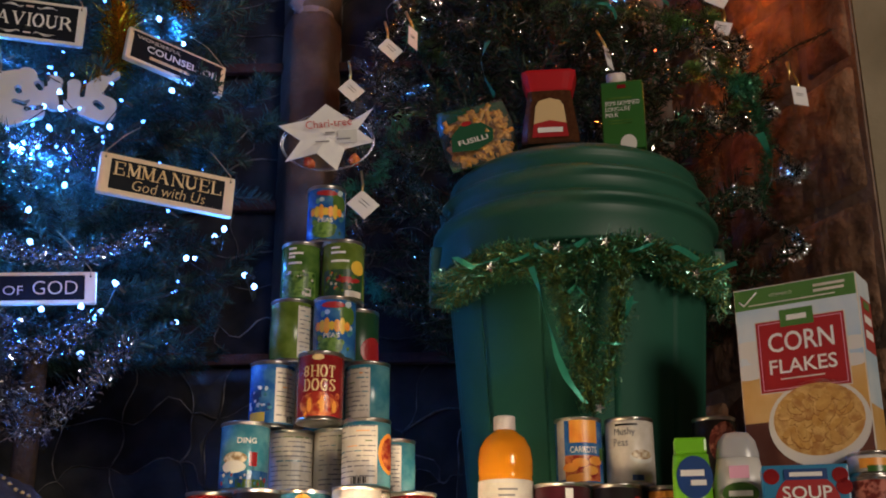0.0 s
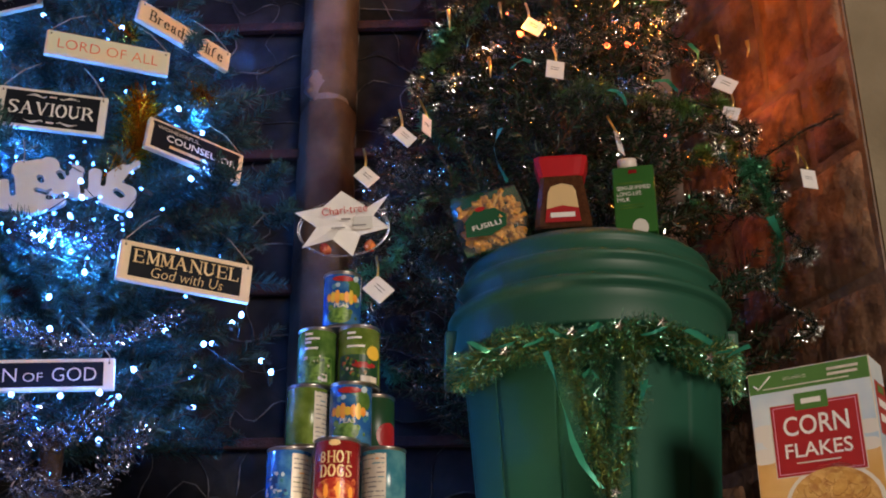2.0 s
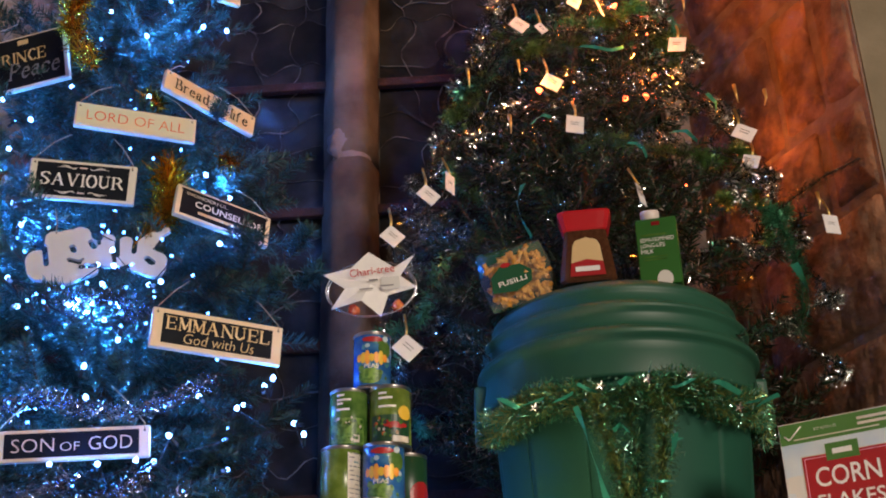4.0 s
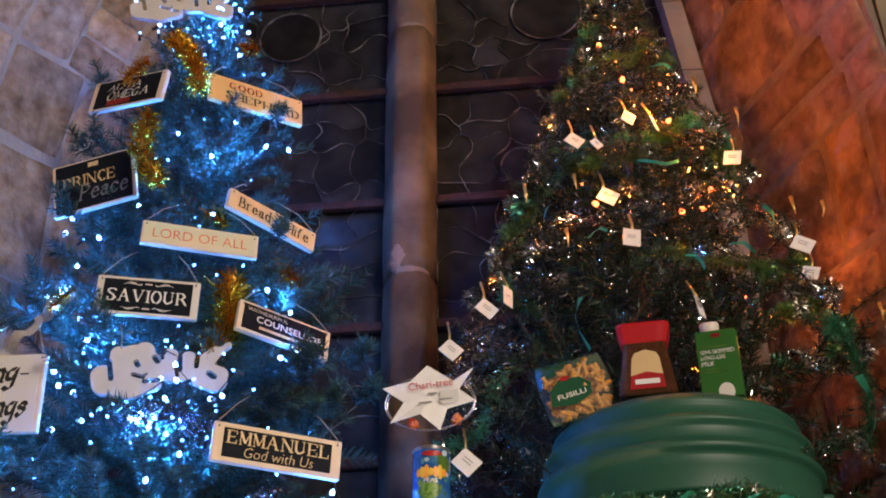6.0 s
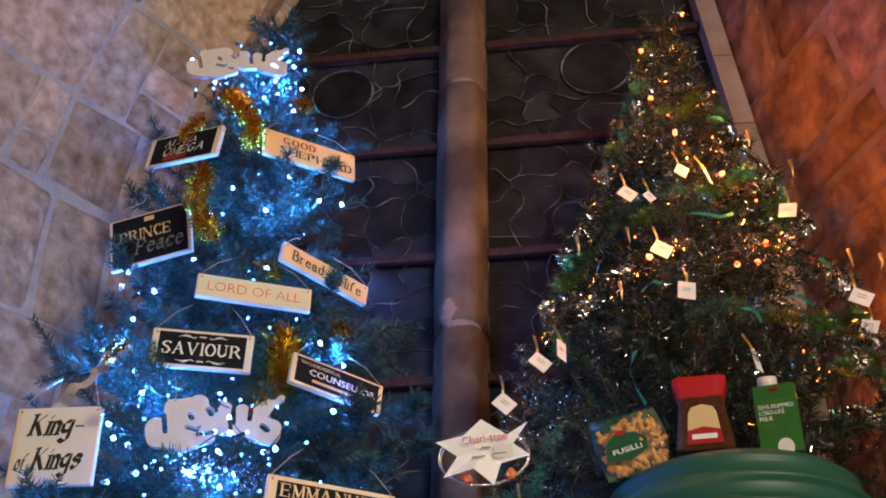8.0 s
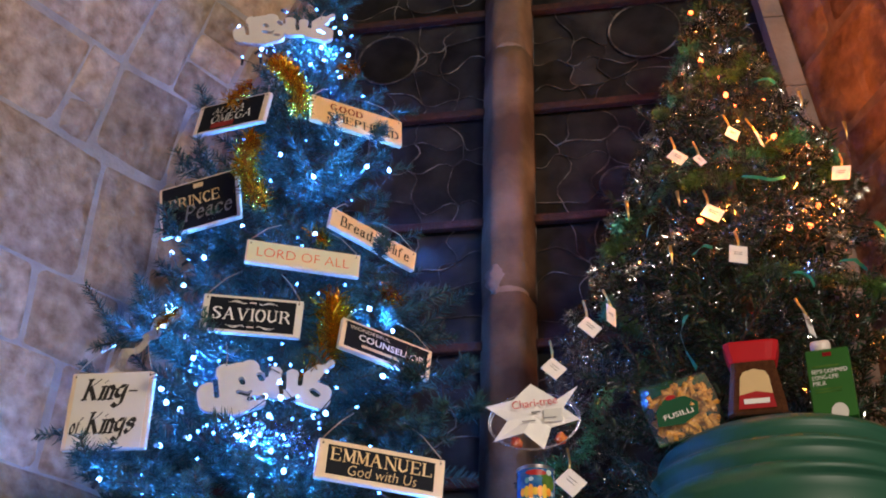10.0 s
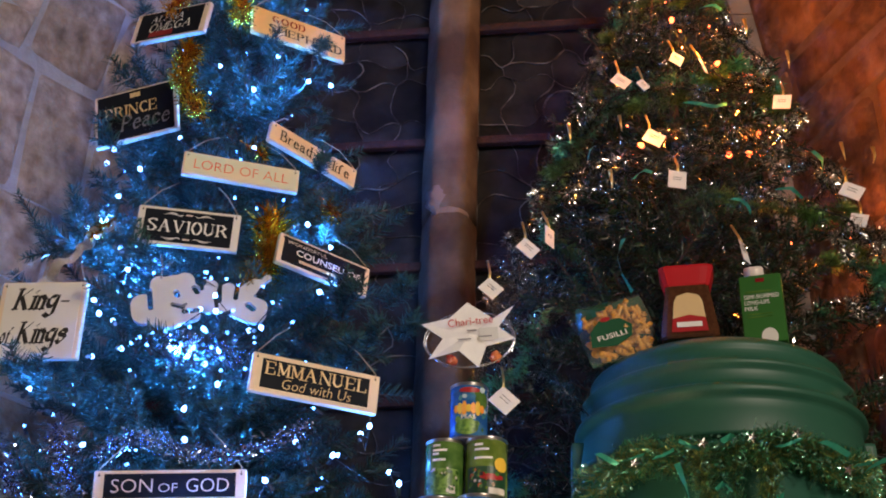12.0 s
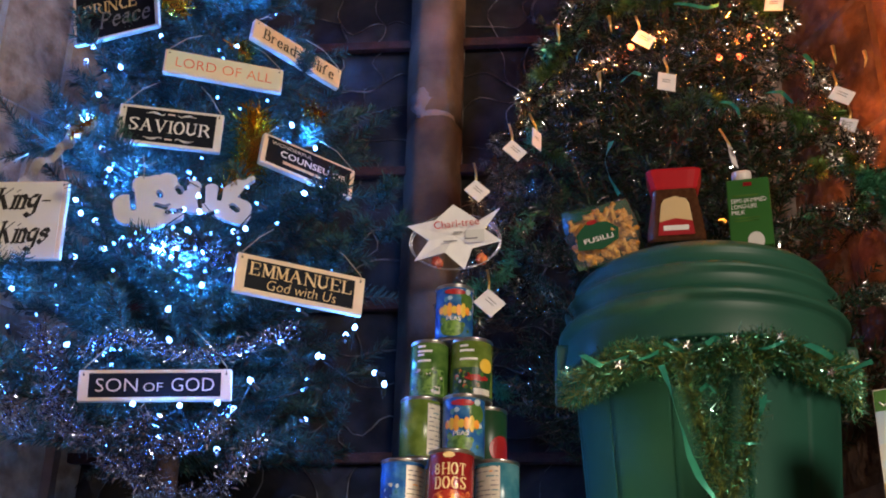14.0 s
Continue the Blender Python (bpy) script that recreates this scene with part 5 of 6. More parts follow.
# ---------- green bin ----------
def green_bin():
    root = thing("dustbin", pose(0.262, 2.13, LEDGE), "dark green plastic dustbin with a stepped lid, dressed in tinsel", "bin")
    # ribbed body: flat staves between narrow grooves
    staves = 12
    n = staves * 12
    offs = (0.0, 0.012, 0.02, 0.12, 0.24, 0.37, 0.5, 0.63, 0.76, 0.88, 0.98, 0.988)
    verts, faces, rows = [], [], [(0.0, 0.196), (0.02, 0.203), (0.04, 0.205), (0.30, 0.226), (0.525, 0.244), (0.54, 0.246), (0.555, 0.249)]
    for z, r in rows:
        for k in range(n):
            a = 2 * math.pi * (k // 12 + offs[k % 12]) / staves + 0.11
            rr = r - (0.006 if (k % 12 in (0, 1) and 0.03 < z < 0.53) else 0.0)
            verts.append((rr * math.cos(a), rr * math.sin(a), z))
    for i in range(len(rows) - 1):
        faces += [(i * n + k, i * n + (k + 1) % n, (i + 1) * n + (k + 1) % n, (i + 1) * n + k) for k in range(n)]
    faces.append(tuple(range(n))[::-1])
    put("body", mesh_of("body", verts, faces, M["bin_body"], True), root, "ribbed tapered plastic body")
    lid = part("lid", lathe_bm(crisp([(0.252, 0.552), (0.268, 0.552), (0.2715, 0.557), (0.2640, 0.600), (0.2625, 0.618), (0.2660, 0.624), (0.2745, 0.630), (0.2760, 0.637), (0.2720, 0.644), (0.2580, 0.650), (0.2545, 0.657), (0.2535, 0.676),
                                       (0.2570, 0.681), (0.2620, 0.686), (0.2625, 0.691), (0.2580, 0.697), (0.2460, 0.701), (0.2430, 0.707), (0.2400, 0.722), (0.2420, 0.727), (0.2430, 0.732), (0.2400, 0.738), (0.2280, 0.748), (0.2160, 0.755), (0.2000, 0.760), (0.10, 0.767), (0, 0.768)], 0.0010), 112),
               M["bin"], root, "stepped domed plastic lid", True)
    for s in (-1, 1):
        part("lid_clip", box_bm(0.03, 0.09, 0.10, 0.008, at=(s * 0.268, 0.0, 0.565)), M["bin"], lid, "moulded clip of the lid")
    return root


green_bin()
BX, BY = 0.262, 2.13
ring = [(BX + 0.262 * math.sin(a), BY - 0.292 * math.cos(a), LEDGE + 0.522 + 0.010 * math.sin(7 * a) + 0.004 * math.sin(3 * a + 1) + 0.012 * math.sin(a) ** 2) for a in np.linspace(-1.45, 1.45, 60)]
low = [(x, y + 0.01, z - 0.022) for x, y, z in ring]
for k, pts in enumerate((ring, low)):
    garland("tinsel_garland", pts, 0.028, 2900, M["olive_foil"], "green tinsel garland round the bin rim", 0.0015, 101 + 10 * k, 0.22)
    garland("tinsel_garland", pts, 0.031, 1700, M["green_foil"], "shiny green tinsel garland round the bin rim", 0.0017, 102 + 10 * k, 0.25, 1)
    garland("tinsel_garland", pts, 0.030, 260, M["glint"], "sparse bright teal strands in the bin tinsel", 0.0030, 103 + 10 * k, 0.4, 2)
drop_l = [(0.175, 1.82, 1.95), (0.187, 1.822, 1.90), (0.206, 1.826, 1.83), (0.224, 1.835, 1.765), (0.238, 1.845, 1.70)]
drop_r = [(0.296, 1.82, 1.95), (0.290, 1.822, 1.90), (0.280, 1.826, 1.83), (0.263, 1.835, 1.77), (0.246, 1.845, 1.715)]
mid_drop = [(0.24, 1.84, 1.96), (0.238, 1.845, 1.91), (0.242, 1.85, 1.84), (0.243, 1.85, 1.78)]
for k, pts in enumerate((drop_l, drop_r, mid_drop)):
    garland("tinsel_garland", pts, 0.030 if k < 2 else 0.022, 4600 if k < 2 else 1800, M["olive_foil"], "olive tinsel swag hanging down the bin front", 0.0016, 133 + k, 0.2)
    garland("tinsel_garland", pts, 0.030, 200, M["glint"], "sparse bright teal strands in the swag", 0.0028, 153 + k, 0.4, 1)
    garland("tinsel_garland", pts, 0.028, 700, M["green_foil"], "green tinsel swag hanging down the bin front", 0.0017, 143 + k, 0.2, 1)
ribbon([(0.140, 1.80, 1.93), (0.152, 1.795, 1.89), (0.158, 1.80, 1.86), (0.170, 1.805, 1.82), (0.178, 1.81, 1.785), (0.196, 1.82, 1.745), (0.225, 1.83, 1.71)], 0.012, "teal foil ribbon hanging down the bin")
ribbon([(0.300, 1.80, 1.88), (0.296, 1.795, 1.85), (0.282, 1.80, 1.83)], 0.015, "teal foil ribbon hanging down the bin")
for x, z in ((0.07, 1.96), (0.12, 1.955), (0.16, 1.965), (0.23, 1.98), (0.32, 1.965), (0.40, 1.97), (0.45, 1.955), (0.21, 1.90), (0.03, 1.97), (0.48, 1.96), (0.30, 1.86), (0.26, 1.80)):
    q = 0.5 + abs(math.sin(x * 37 + z * 11))
    y = BY - math.sqrt(max(0.325 ** 2 - (x - BX) ** 2, 0.01))
    ribbon([(x - 0.010 * q, y, z + 0.012 * math.sin(x * 50)), (x + 0.004, y - 0.006, z), (x + 0.018 * q, y, z - 0.014 * math.cos(x * 31))], 0.006 + 0.006 * q, "teal foil ribbon twist in the tinsel", x * 9)


def foil_star(place, size):
    bm = bmesh.new()
    pts = [((size if k % 2 == 0 else size * 0.42) * math.sin(math.pi * k / 5), 0.0, (size if k % 2 == 0 else size * 0.42) * math.cos(math.pi * k / 5)) for k in range(10)]
    c = bm.verts.new((0, -0.002, 0))
    vs = [bm.verts.new(p) for p in pts]
    for k in range(10):
        bm.faces.new((c, vs[k], vs[(k + 1) % 10]))
    ob = part("foil_star", bm, M["silver"], None)
    ob.matrix_world = pose(*place, 20, 15, 10)
    tagged(ob, "tiny silver-green foil star in the bin tinsel", "ornament", "foil stars")


for p in ((0.185, 1.80, 1.965), (0.265, 1.80, 1.975), (0.075, 1.83, 1.94), (0.42, 1.83, 1.93), (0.34, 1.81, 1.985), (0.245, 1.82, 1.70)):
    foil_star(p, 0.010)


# ---------- tins ----------
def tin(place, turn, r, h, body, label, dress=None, group="stacked tins"):
    root = thing("food_tin", pose(*place, 0, 0, turn), label, "tin", group)
    part("can", lathe_bm([(0, 0.004), (r - 0.004, 0.004), (r - 0.0035, 0.0), (r, 0.0), (r + 0.0006, 0.0015), (r, 0.003), (r - 0.0012, 0.005), (r - 0.0012, h - 0.005), (r, h - 0.003), (r + 0.0006, h - 0.0015),
                          (r, h), (r - 0.0035, h), (r - 0.004, h - 0.005), (0, h - 0.005)], 36), M["steel"], root, "bare steel tin ends", True)
    part("sleeve", lathe_bm([(r - 0.0008, 0.006), (r - 0.0002, 0.0065), (r - 0.0002, h - 0.0065), (r - 0.0008, h - 0.006)], 36), body, root, "printed paper label", True)
    if dress:
        dress(root, r + 0.0002, h)
    return root


def speckle(t, r, h, a0, a1, z0, z1, mats, n, seed, size=0.09):
    rnd = random.Random(seed)
    for k in range(n):
        a, z, q = rnd.uniform(a0, a1), rnd.uniform(z0, z1), size * rnd.uniform(0.5, 1.1)
        w = q * h / r * 57 * rnd.uniform(0.7, 1.2)
        bent(t, r + 0.0003 + 0.00004 * k, a - w / 2, a + w / 2, h * (z - q / 2), h * (z + q / 2), M[mats[k % len(mats)]], round_=True)


def d_peas_blue(t, r, h):
    speckle(t, r, h, -60, 60, 0.1, 0.9, ("teal", "leaf", "sky", "peas", "teal", "blue"), 34, 3, 0.10)
    bent(t, r + 0.0019, -28, 34, h * 0.80, h * 0.90, M["red"], round_=True)
    for k in range(7):
        q = 0.07 + 0.03 * (k % 3)
        bent(t, r + 0.0020 + 0.0001 * k, -46 + 13 * k, -30 + 13 * k, h * (0.52 - q), h * (0.52 + q), M[("orange", "yellow")[k % 2]], round_=True)
    bent(t, r + 0.0018, -40, 30, h * 0.06, h * 0.34, M["peas"], round_=True)
    bent(t, r, 20, 70, h * 0.55, h * 0.85, M["leaf"], round_=True)
    bent_words(t, "PEAS", r + 0.0030, 0, h * 0.37, 0.026, M["white_ink"], 0.008)


def d_garden(t, r, h):
    for z, w in ((0.88, 24), (0.80, 44), (0.74, 20), (0.64, 40)):
        bent(t, r, -30, -30 + w, h * z - 0.002, h * z + 0.002, M["white_ink"], "text_bar")
    bent(t, r, -55, 55, h * 0.08, h * 0.50, M["peas"])
    speckle(t, r, h, -50, 45, 0.12, 0.5, ("dkgreen", "leaf", "olive", "peas", "cream"), 40, 5, 0.06)
    bent(t, r + 0.0002, 22, 40, h * 0.10, h * 0.22, M["cream"])


def d_mixed(t, r, h):
    for z, w in ((0.86, 24), (0.78, 40), (0.64, 50)):
        bent(t, r, -35, -35 + w, h * z - 0.002, h * z + 0.002, M["white_ink"], "text_bar")
    bent(t, r, -60, 60, h * 0.06, h * 0.5, M["dkgreen"])
    speckle(t, r, h, -50, 30, 0.14, 0.46, ("sausage", "peas", "black", "picture", "leaf", "olive"), 36, 8, 0.07)
    bent(t, r + 0.0010, 20, 62, h * 0.42, h * 0.66, M["yellow"], round_=True)
    bent(t, r + 0.0011, -20, 48, h * 0.28, h * 0.38, M["red"], round_=True)
    bent(t, r + 0.0002, 5, 55, h * 0.06, h * 0.16, M["cream"])


def panel_at(a0, a1, other=None):
    def dress(t, r, h):
        bent(t, r, a0, a1, 0.008, h - 0.012, M["cream"], n=12)
        rnd = random.Random(int(a0 * 7 + a1 * 3 + h * 1000))
        span = a1 - a0
        for k in range(11):
            z = h * (0.88 - 0.07 * k)
            a = a0 + 5
            while a < a1 - 7:
                w = min(rnd.uniform(0.10, 0.34) * span, a1 - 5 - a)
                if rnd.random() < 0.8:
                    tint = M[("leaf", "orange", "teal")[k % 3]] if rnd.random() < 0.25 and k < 7 else M["grey_ink"]
                    q = rnd.uniform(0.0005, 0.0011)
                    bent(t, r + 0.0002, a, a + w, z - q, z + q, tint, "text_bar", n=4)
                a += w + 4
        if rnd.random() < 0.6:
            for k in range(7):
                a = a0 + span * (0.45 + 0.05 * k)
                bent(t, r + 0.0003, a, a + span * 0.02 * (1 + k % 2), h * 0.08, h * 0.17, M["ink"], "barcode_bar", n=1)
        if other:
            other(t, r, h)
    return dress


def d_dogs(t, r, h):
    speckle(t, r, h, -50, 50, 0.08, 0.36, ("sausage", "orange", "maroon", "red"), 6, 11, 0.10)
    for k in range(6):
        bent(t, r + 0.0012 + 0.0001 * k, -44 + 15 * k, -32 + 15 * k, h * (0.08 + 0.02 * (k % 2)), h * (0.34 - 0.03 * (k % 3)), M[("sausage", "orange")[k % 2]], round_=True)
    bent(t, r, -55, 55, h * 0.05, h * 0.40, M["sausage"], round_=True)
    bent(t, r + 0.0002, -20, 10, h * 0.86, h * 0.95, M["gold_ink"], round_=True)
    bent_words(t, "8", r + 0.0004, -34, h * 0.70, 0.010, M["gold_ink"], 0.018)
    bent_words(t, "HOT", r + 0.0004, 8, h * 0.70, 0.040, M["gold_ink"], 0.019)
    bent_words(t, "DOGS", r + 0.0004, 0, h * 0.50, 0.054, M["gold_ink"], 0.019)


def d_pudding(t, r, h):
    bent(t, r, -75, 75, h * 0.06, h * 0.30, M["blue"])
    speckle(t, r, h, -60, 60, 0.1, 0.3, ("bowl", "navy", "red", "teal", "blue"), 22, 14, 0.06)
    bent_words(t, "DING", r + 0.0004, 8, h * 0.72, 0.030, M["white_ink"], 0.009)
    bent(t, r, -50, 10, h * 0.38, h * 0.56, M["picture"], round_=True)
    bent(t, r + 0.0002, -52, 8, h * 0.26, h * 0.44, M["bowl"], round_=True)
    bent(t, r, 14, 34, h * 0.36, h * 0.56, M["maroon"])
    bent(t, r, -14, 60, h * 0.06, h * 0.18, M["leaf"])


def d_circle(t, r, h):
    bent(t, r, 30, 105, h * 0.22, h * 0.80, M["orange"], round_=True)
    bent(t, r + 0.0002, 38, 97, h * 0.28, h * 0.74, M["sausage"], round_=True)


def d_sea(t, r, h):
    speckle(t, r, h, -60, 5, 0.2, 0.6, ("navy", "teal", "bowl", "sky", "blue"), 24, 17, 0.07)
    bent(t, r, -60, -10, h * 0.08, h * 0.22, M["yellow"])
    bent(t, r, -50, -20, h * 0.36, h * 0.56, M["navy"], round_=True)


def d_greenred(t, r, h):
    bent(t, r, 10, 90, h * 0.10, h * 0.55, M["red"], round_=True)


def d_carrots(t, r, h):
    bent(t, r, -70, -44, h * 0.1, h * 0.95, M["cream"])
    bent(t, r, -44, 50, 0.008, h * 0.44, M["sausage"])
    bent(t, r + 0.0002, -30, 40, h * 0.62, h * 0.95, M["orange"])
    for k, (a, z) in enumerate(((-30, 0.26), (-5, 0.33), (20, 0.22), (0, 0.12), (35, 0.36), (-22, 0.1))):
        bent(t, r + 0.0003 + 0.0001 * k, a - 20, a + 20, h * (z - 0.06), h * (z + 0.07), M["orange"], round_=True)
    bent(t, r + 0.0009, 48, 66, h * 0.38, h * 0.56, M["leaf"])
    bent_words(t, "CARROTS", r + 0.0010, 4, h * 0.52, 0.044, M["white_ink"], 0.010)


def d_mushy(t, r, h):
    bent(t, r, -44, 10, h * 0.87, h * 0.90, M["ink"], "text_bar")
    bent_words(t, "Mushy", r + 0.0004, -22, h * 0.77, 0.034, M["grey_ink"], 0.014)
    bent_words(t, "Peas", r + 0.0004, -32, h * 0.63, 0.024, M["grey_ink"], 0.012)
    bent(t, r, -12, 50, h * 0.32, h * 0.50, M["bowl"], round_=True)
    bent(t, r + 0.0002, -8, 46, h * 0.38, h * 0.52, M["picture"], round_=True)
    bent(t, r, -8, 20, h * 0.08, h * 0.16, M["navy"])


def d_beans(t, r, h):
    bent(t, r, -40, 55, h * 0.25, h * 0.92, M["beans"], round_=True)


def d_dark(t, r, h):
    bent(t, r, -50, 10, h * 0.3, h * 0.8, M["sausage"], round_=True)
    bent(t, r, 25, 60, h * 0.55, h * 0.85, M["red"], round_=True)


H = 0.109
L1 = LEDGE
L2, L3, L4, L5, L6 = (L1 + k * (H + 0.0012) for k in (1, 2, 3, 4, 5))
R = 0.0368
TINS = [
    ((-0.207, 1.92, L6), 2, 0.034, 0.106, "blue", "blue pea tin that crowns the tower", d_peas_blue),
    ((-0.247, 1.915, L5), -4, 0.0345, H, "leaf", "green garden pea tin in the tower", d_garden),
    ((-0.174, 1.905, L5), 4, R, H, "olive", "olive mixed vegetable tin in the tower", d_mixed),
    ((-0.257, 1.89, L4), 0, 0.036, H, "olive", "green tin with a white information panel", panel_at(22, 80)),
    ((-0.184, 1.875, L4), -4, 0.036, H, "blue", "blue pea tin in the tower", d_peas_blue),
    ((-0.148, 1.95, L4), 0, 0.036, H, "dkgreen", "dark green tin with a red print", panel_at(-60, -6, d_greenred)),
    ((-0.283, 1.875, L3), 0, R, H, "blue", "blue tin with a grey information panel", panel_at(14, 88, d_sea)),
    ((-0.200, 1.815, L3), 2, 0.037, H + 0.001, "maroon", "maroon hot dog tin with gold lettering", d_dogs),
    ((-0.127, 1.875, L3), 0, R, H, "teal", "teal tin with a cream information panel", panel_at(-75, 8)),
    ((-0.20, 1.95, L3), 0, R, H, "teal", "teal tin at the back of the tower", None),
    ((-0.315, 1.82, L2), 4, 0.0385, H, "teal", "teal rice pudding tin", d_pudding),
    ((-0.248, 1.885, L2), 0, R, H, "cream", "cream backed tin in the tower", panel_at(-60, 70)),
    ((-0.175, 1.875, L2), 0, R, H, "cream", "cream backed tin in the tower", panel_at(-50, 60)),
    ((-0.124, 1.79, L2), 0, 0.0378, H, "teal", "teal spaghetti tin with an orange ring", panel_at(-85, 28, d_circle)),
    ((-0.082, 1.87, L2), 0, 0.034, 0.092, "teal", "short teal tin with a cream panel", panel_at(-80, 20)),
    ((-0.362, 1.80, L1), 0, R, H, "maroon", "dark red tin in the lowest tier", None),
    ((-0.285, 1.765, L1), 0, R, H, "black", "dark tin in the lowest tier", None),
    ((-0.215, 1.775, L1), 0, 0.039, H, "teal", "teal tin with an orange ring in the lowest tier", lambda t, r, h: bent(t, r, -30, 30, h * 0.4, h * 0.93, M["orange"], round_=True)),
    ((-0.135, 1.735, L1), 0, R, H, "cream", "cream backed tin in the lowest tier", None),
    ((-0.115, 1.815, L1), 0, R, H, "cream", "cream backed tin in the lowest tier", None),
    ((-0.052, 1.80, L1), 0, R, H, "maroon", "dark red tin in the lowest tier", None),
    ((-0.20, 1.86, L1), 0, R, H, "teal", "teal tin in the lowest tier", None),
    ((-0.285, 1.86, L1), 0, R, H, "blue", "blue tin in the lowest tier", None),
    ((-0.06, 1.88, L1), 0, R, H, "teal", "teal tin in the lowest tier", None),
    ((0.212, 1.84, L2 + 0.012), 0, 0.0375, H, "blue", "orange carrot tin in front of the bin", d_carrots),
    ((0.294, 1.84, L2 + 0.012), 0, 0.0385, H, "cream", "cream mushy pea tin in front of the bin", d_mushy),
    ((0.176, 1.79, L1), 0, 0.043, 0.121, "wine", "dark wine-coloured tin with a white letter mark", lambda t, r, h: bent(t, r, 0, 16, h * 0.7, h * 0.92, M["white_ink"])),
    ((0.262, 1.80, L1), 0, 0.040, 0.121, "black", "black tin with red and orange pictures", d_dark),
    ((0.345, 1.82, L1), 0, 0.038, 0.121, "wine", "dark tin with an orange band", lambda t, r, h: bent(t, r, -60, 60, h * 0.84, h * 0.93, M["orange"])),
    ((0.437, 1.86, L2 + 0.018), 10, 0.0355, H, "black", "dark kidney bean tin", d_beans),
    ((0.437, 1.86, L1), 0, 0.038, 0.127, "black", "dark tin below the bean tin", None),
    ((0.50, 1.74, L1), 0, R, H, "cream", "cream tin under the cereal box", None),
    ((0.58, 1.70, L1), 0, R, H, "maroon", "red tin under the cereal box", None),
    ((0.62, 1.78, L1), 0, R, H, "teal", "teal tin under the cereal box", None),
    ((0.585, 1.60, L1), 0, R, 0.104, "beans", "bean tin before the cereal box", None),
    ((0.66, 1.63, L1), 0, R, 0.13, "black", "black and white tin before the cereal box", panel_at(-60, 20)),
    ((0.585, 1.60, L1 + 0.1045), 0, 0.031, 0.034, "cream", "flat tin with a green and orange label", lambda t, r, h: (bent(t, r, -50, 40, h * 0.3, h * 0.7, M["orange"]), bent(t, r + 0.0002, -30, 30, h * 0.15, h * 0.4, M["leaf"]))),
]
for place, turn, rr, hh, body, label, dress in TINS:
    tin(place, turn, rr, hh, M[body], label, dress, "tins of the display")


# ---------- star on the tower ----------
def tower_star():
    root = thing("paper_star", pose(-0.207, 1.885, 2.197, 4, -4, 0), "white six-pointed paper star with red handwriting on a wire ring", "star")
    bm = bmesh.new()
    outer = [(0.0, 0.066), (0.045, 0.032), (0.085, 0.052), (0.055, 0.014), (0.083, -0.012), (0.030, -0.020), (0.014, -0.060), (-0.020, -0.028), (-0.076, -0.038), (-0.048, -0.002), (-0.086, 0.030), (-0.034, 0.036)]
    front = [bm.verts.new((x, -0.001 + 0.004 * math.sin(x * 60), z)) for x, z in outer]
    back = [bm.verts.new((v.co.x, v.co.y + 0.0012, v.co.z)) for v in front]
    mid = bm.verts.new((0, -0.002, 0.003)), bm.verts.new((0, 0.0, 0.003))
    for k in range(12):
        bm.faces.new((mid[0], front[(k + 1) % 12], front[k]))
        bm.faces.new((mid[1], back[k], back[(k + 1) % 12]))
        bm.faces.new((front[k], back[k], back[(k + 1) % 12], front[(k + 1) % 12]))
    bmesh.ops.recalc_face_normals(bm, faces=bm.faces[:])
    part("paper", bm, M["card"], root, "white paper star")
    words("Chari-tree", 0.082, root, M["pen_red"], 0.004, 0.026, -0.0085, height=0.015, turn=3)
    bars(root, M["grey_ink"], 0.006, 0.008, 0.018, 1, 0.01, 0.0028, -0.0085)
    bars(root, M["grey_ink"], -0.008, -0.008, 0.026, 1, 0.01, 0.0022, -0.0085)
    bars(root, M["grey_ink"], 0.030, -0.005, 0.026, 1, 0.01, 0.0022, -0.0085)
    part("tape", box_bm(0.034, 0.0006, 0.024, at=(0.036, -0.0068, 0.000)), M["silver_paint"], root, "shiny strip of clear tape")
    for k, (rx, rz, y) in enumerate(((0.083, 0.054, 0.006), (0.080, 0.050, 0.012))):
        ringp = [(rx * math.cos(a), y, -0.004 + rz * math.sin(a)) for a in (2 * math.pi * q / 48 for q in range(48))]
        put("wire_ring", tube_mesh("wire_ring", ringp, 0.0013, M["wire"], 5, True), root, "thin silver wire ring")
    for x in (-0.035, 0.045):
        bm = bmesh.new()
        bmesh.ops.create_icosphere(bm, subdivisions=2, radius=0.011, matrix=Matrix.Translation((x, 0.012, -0.04)))
        for v in bm.verts:
            v.co += Vector((noise.noise(v.co * 150), noise.noise(v.co * 170 + Vector((3, 1, 2))), noise.noise(v.co * 160))) * 0.004
        part("bauble", bm, M["sausage"], root, "small crumpled orange wrapper")


tower_star()


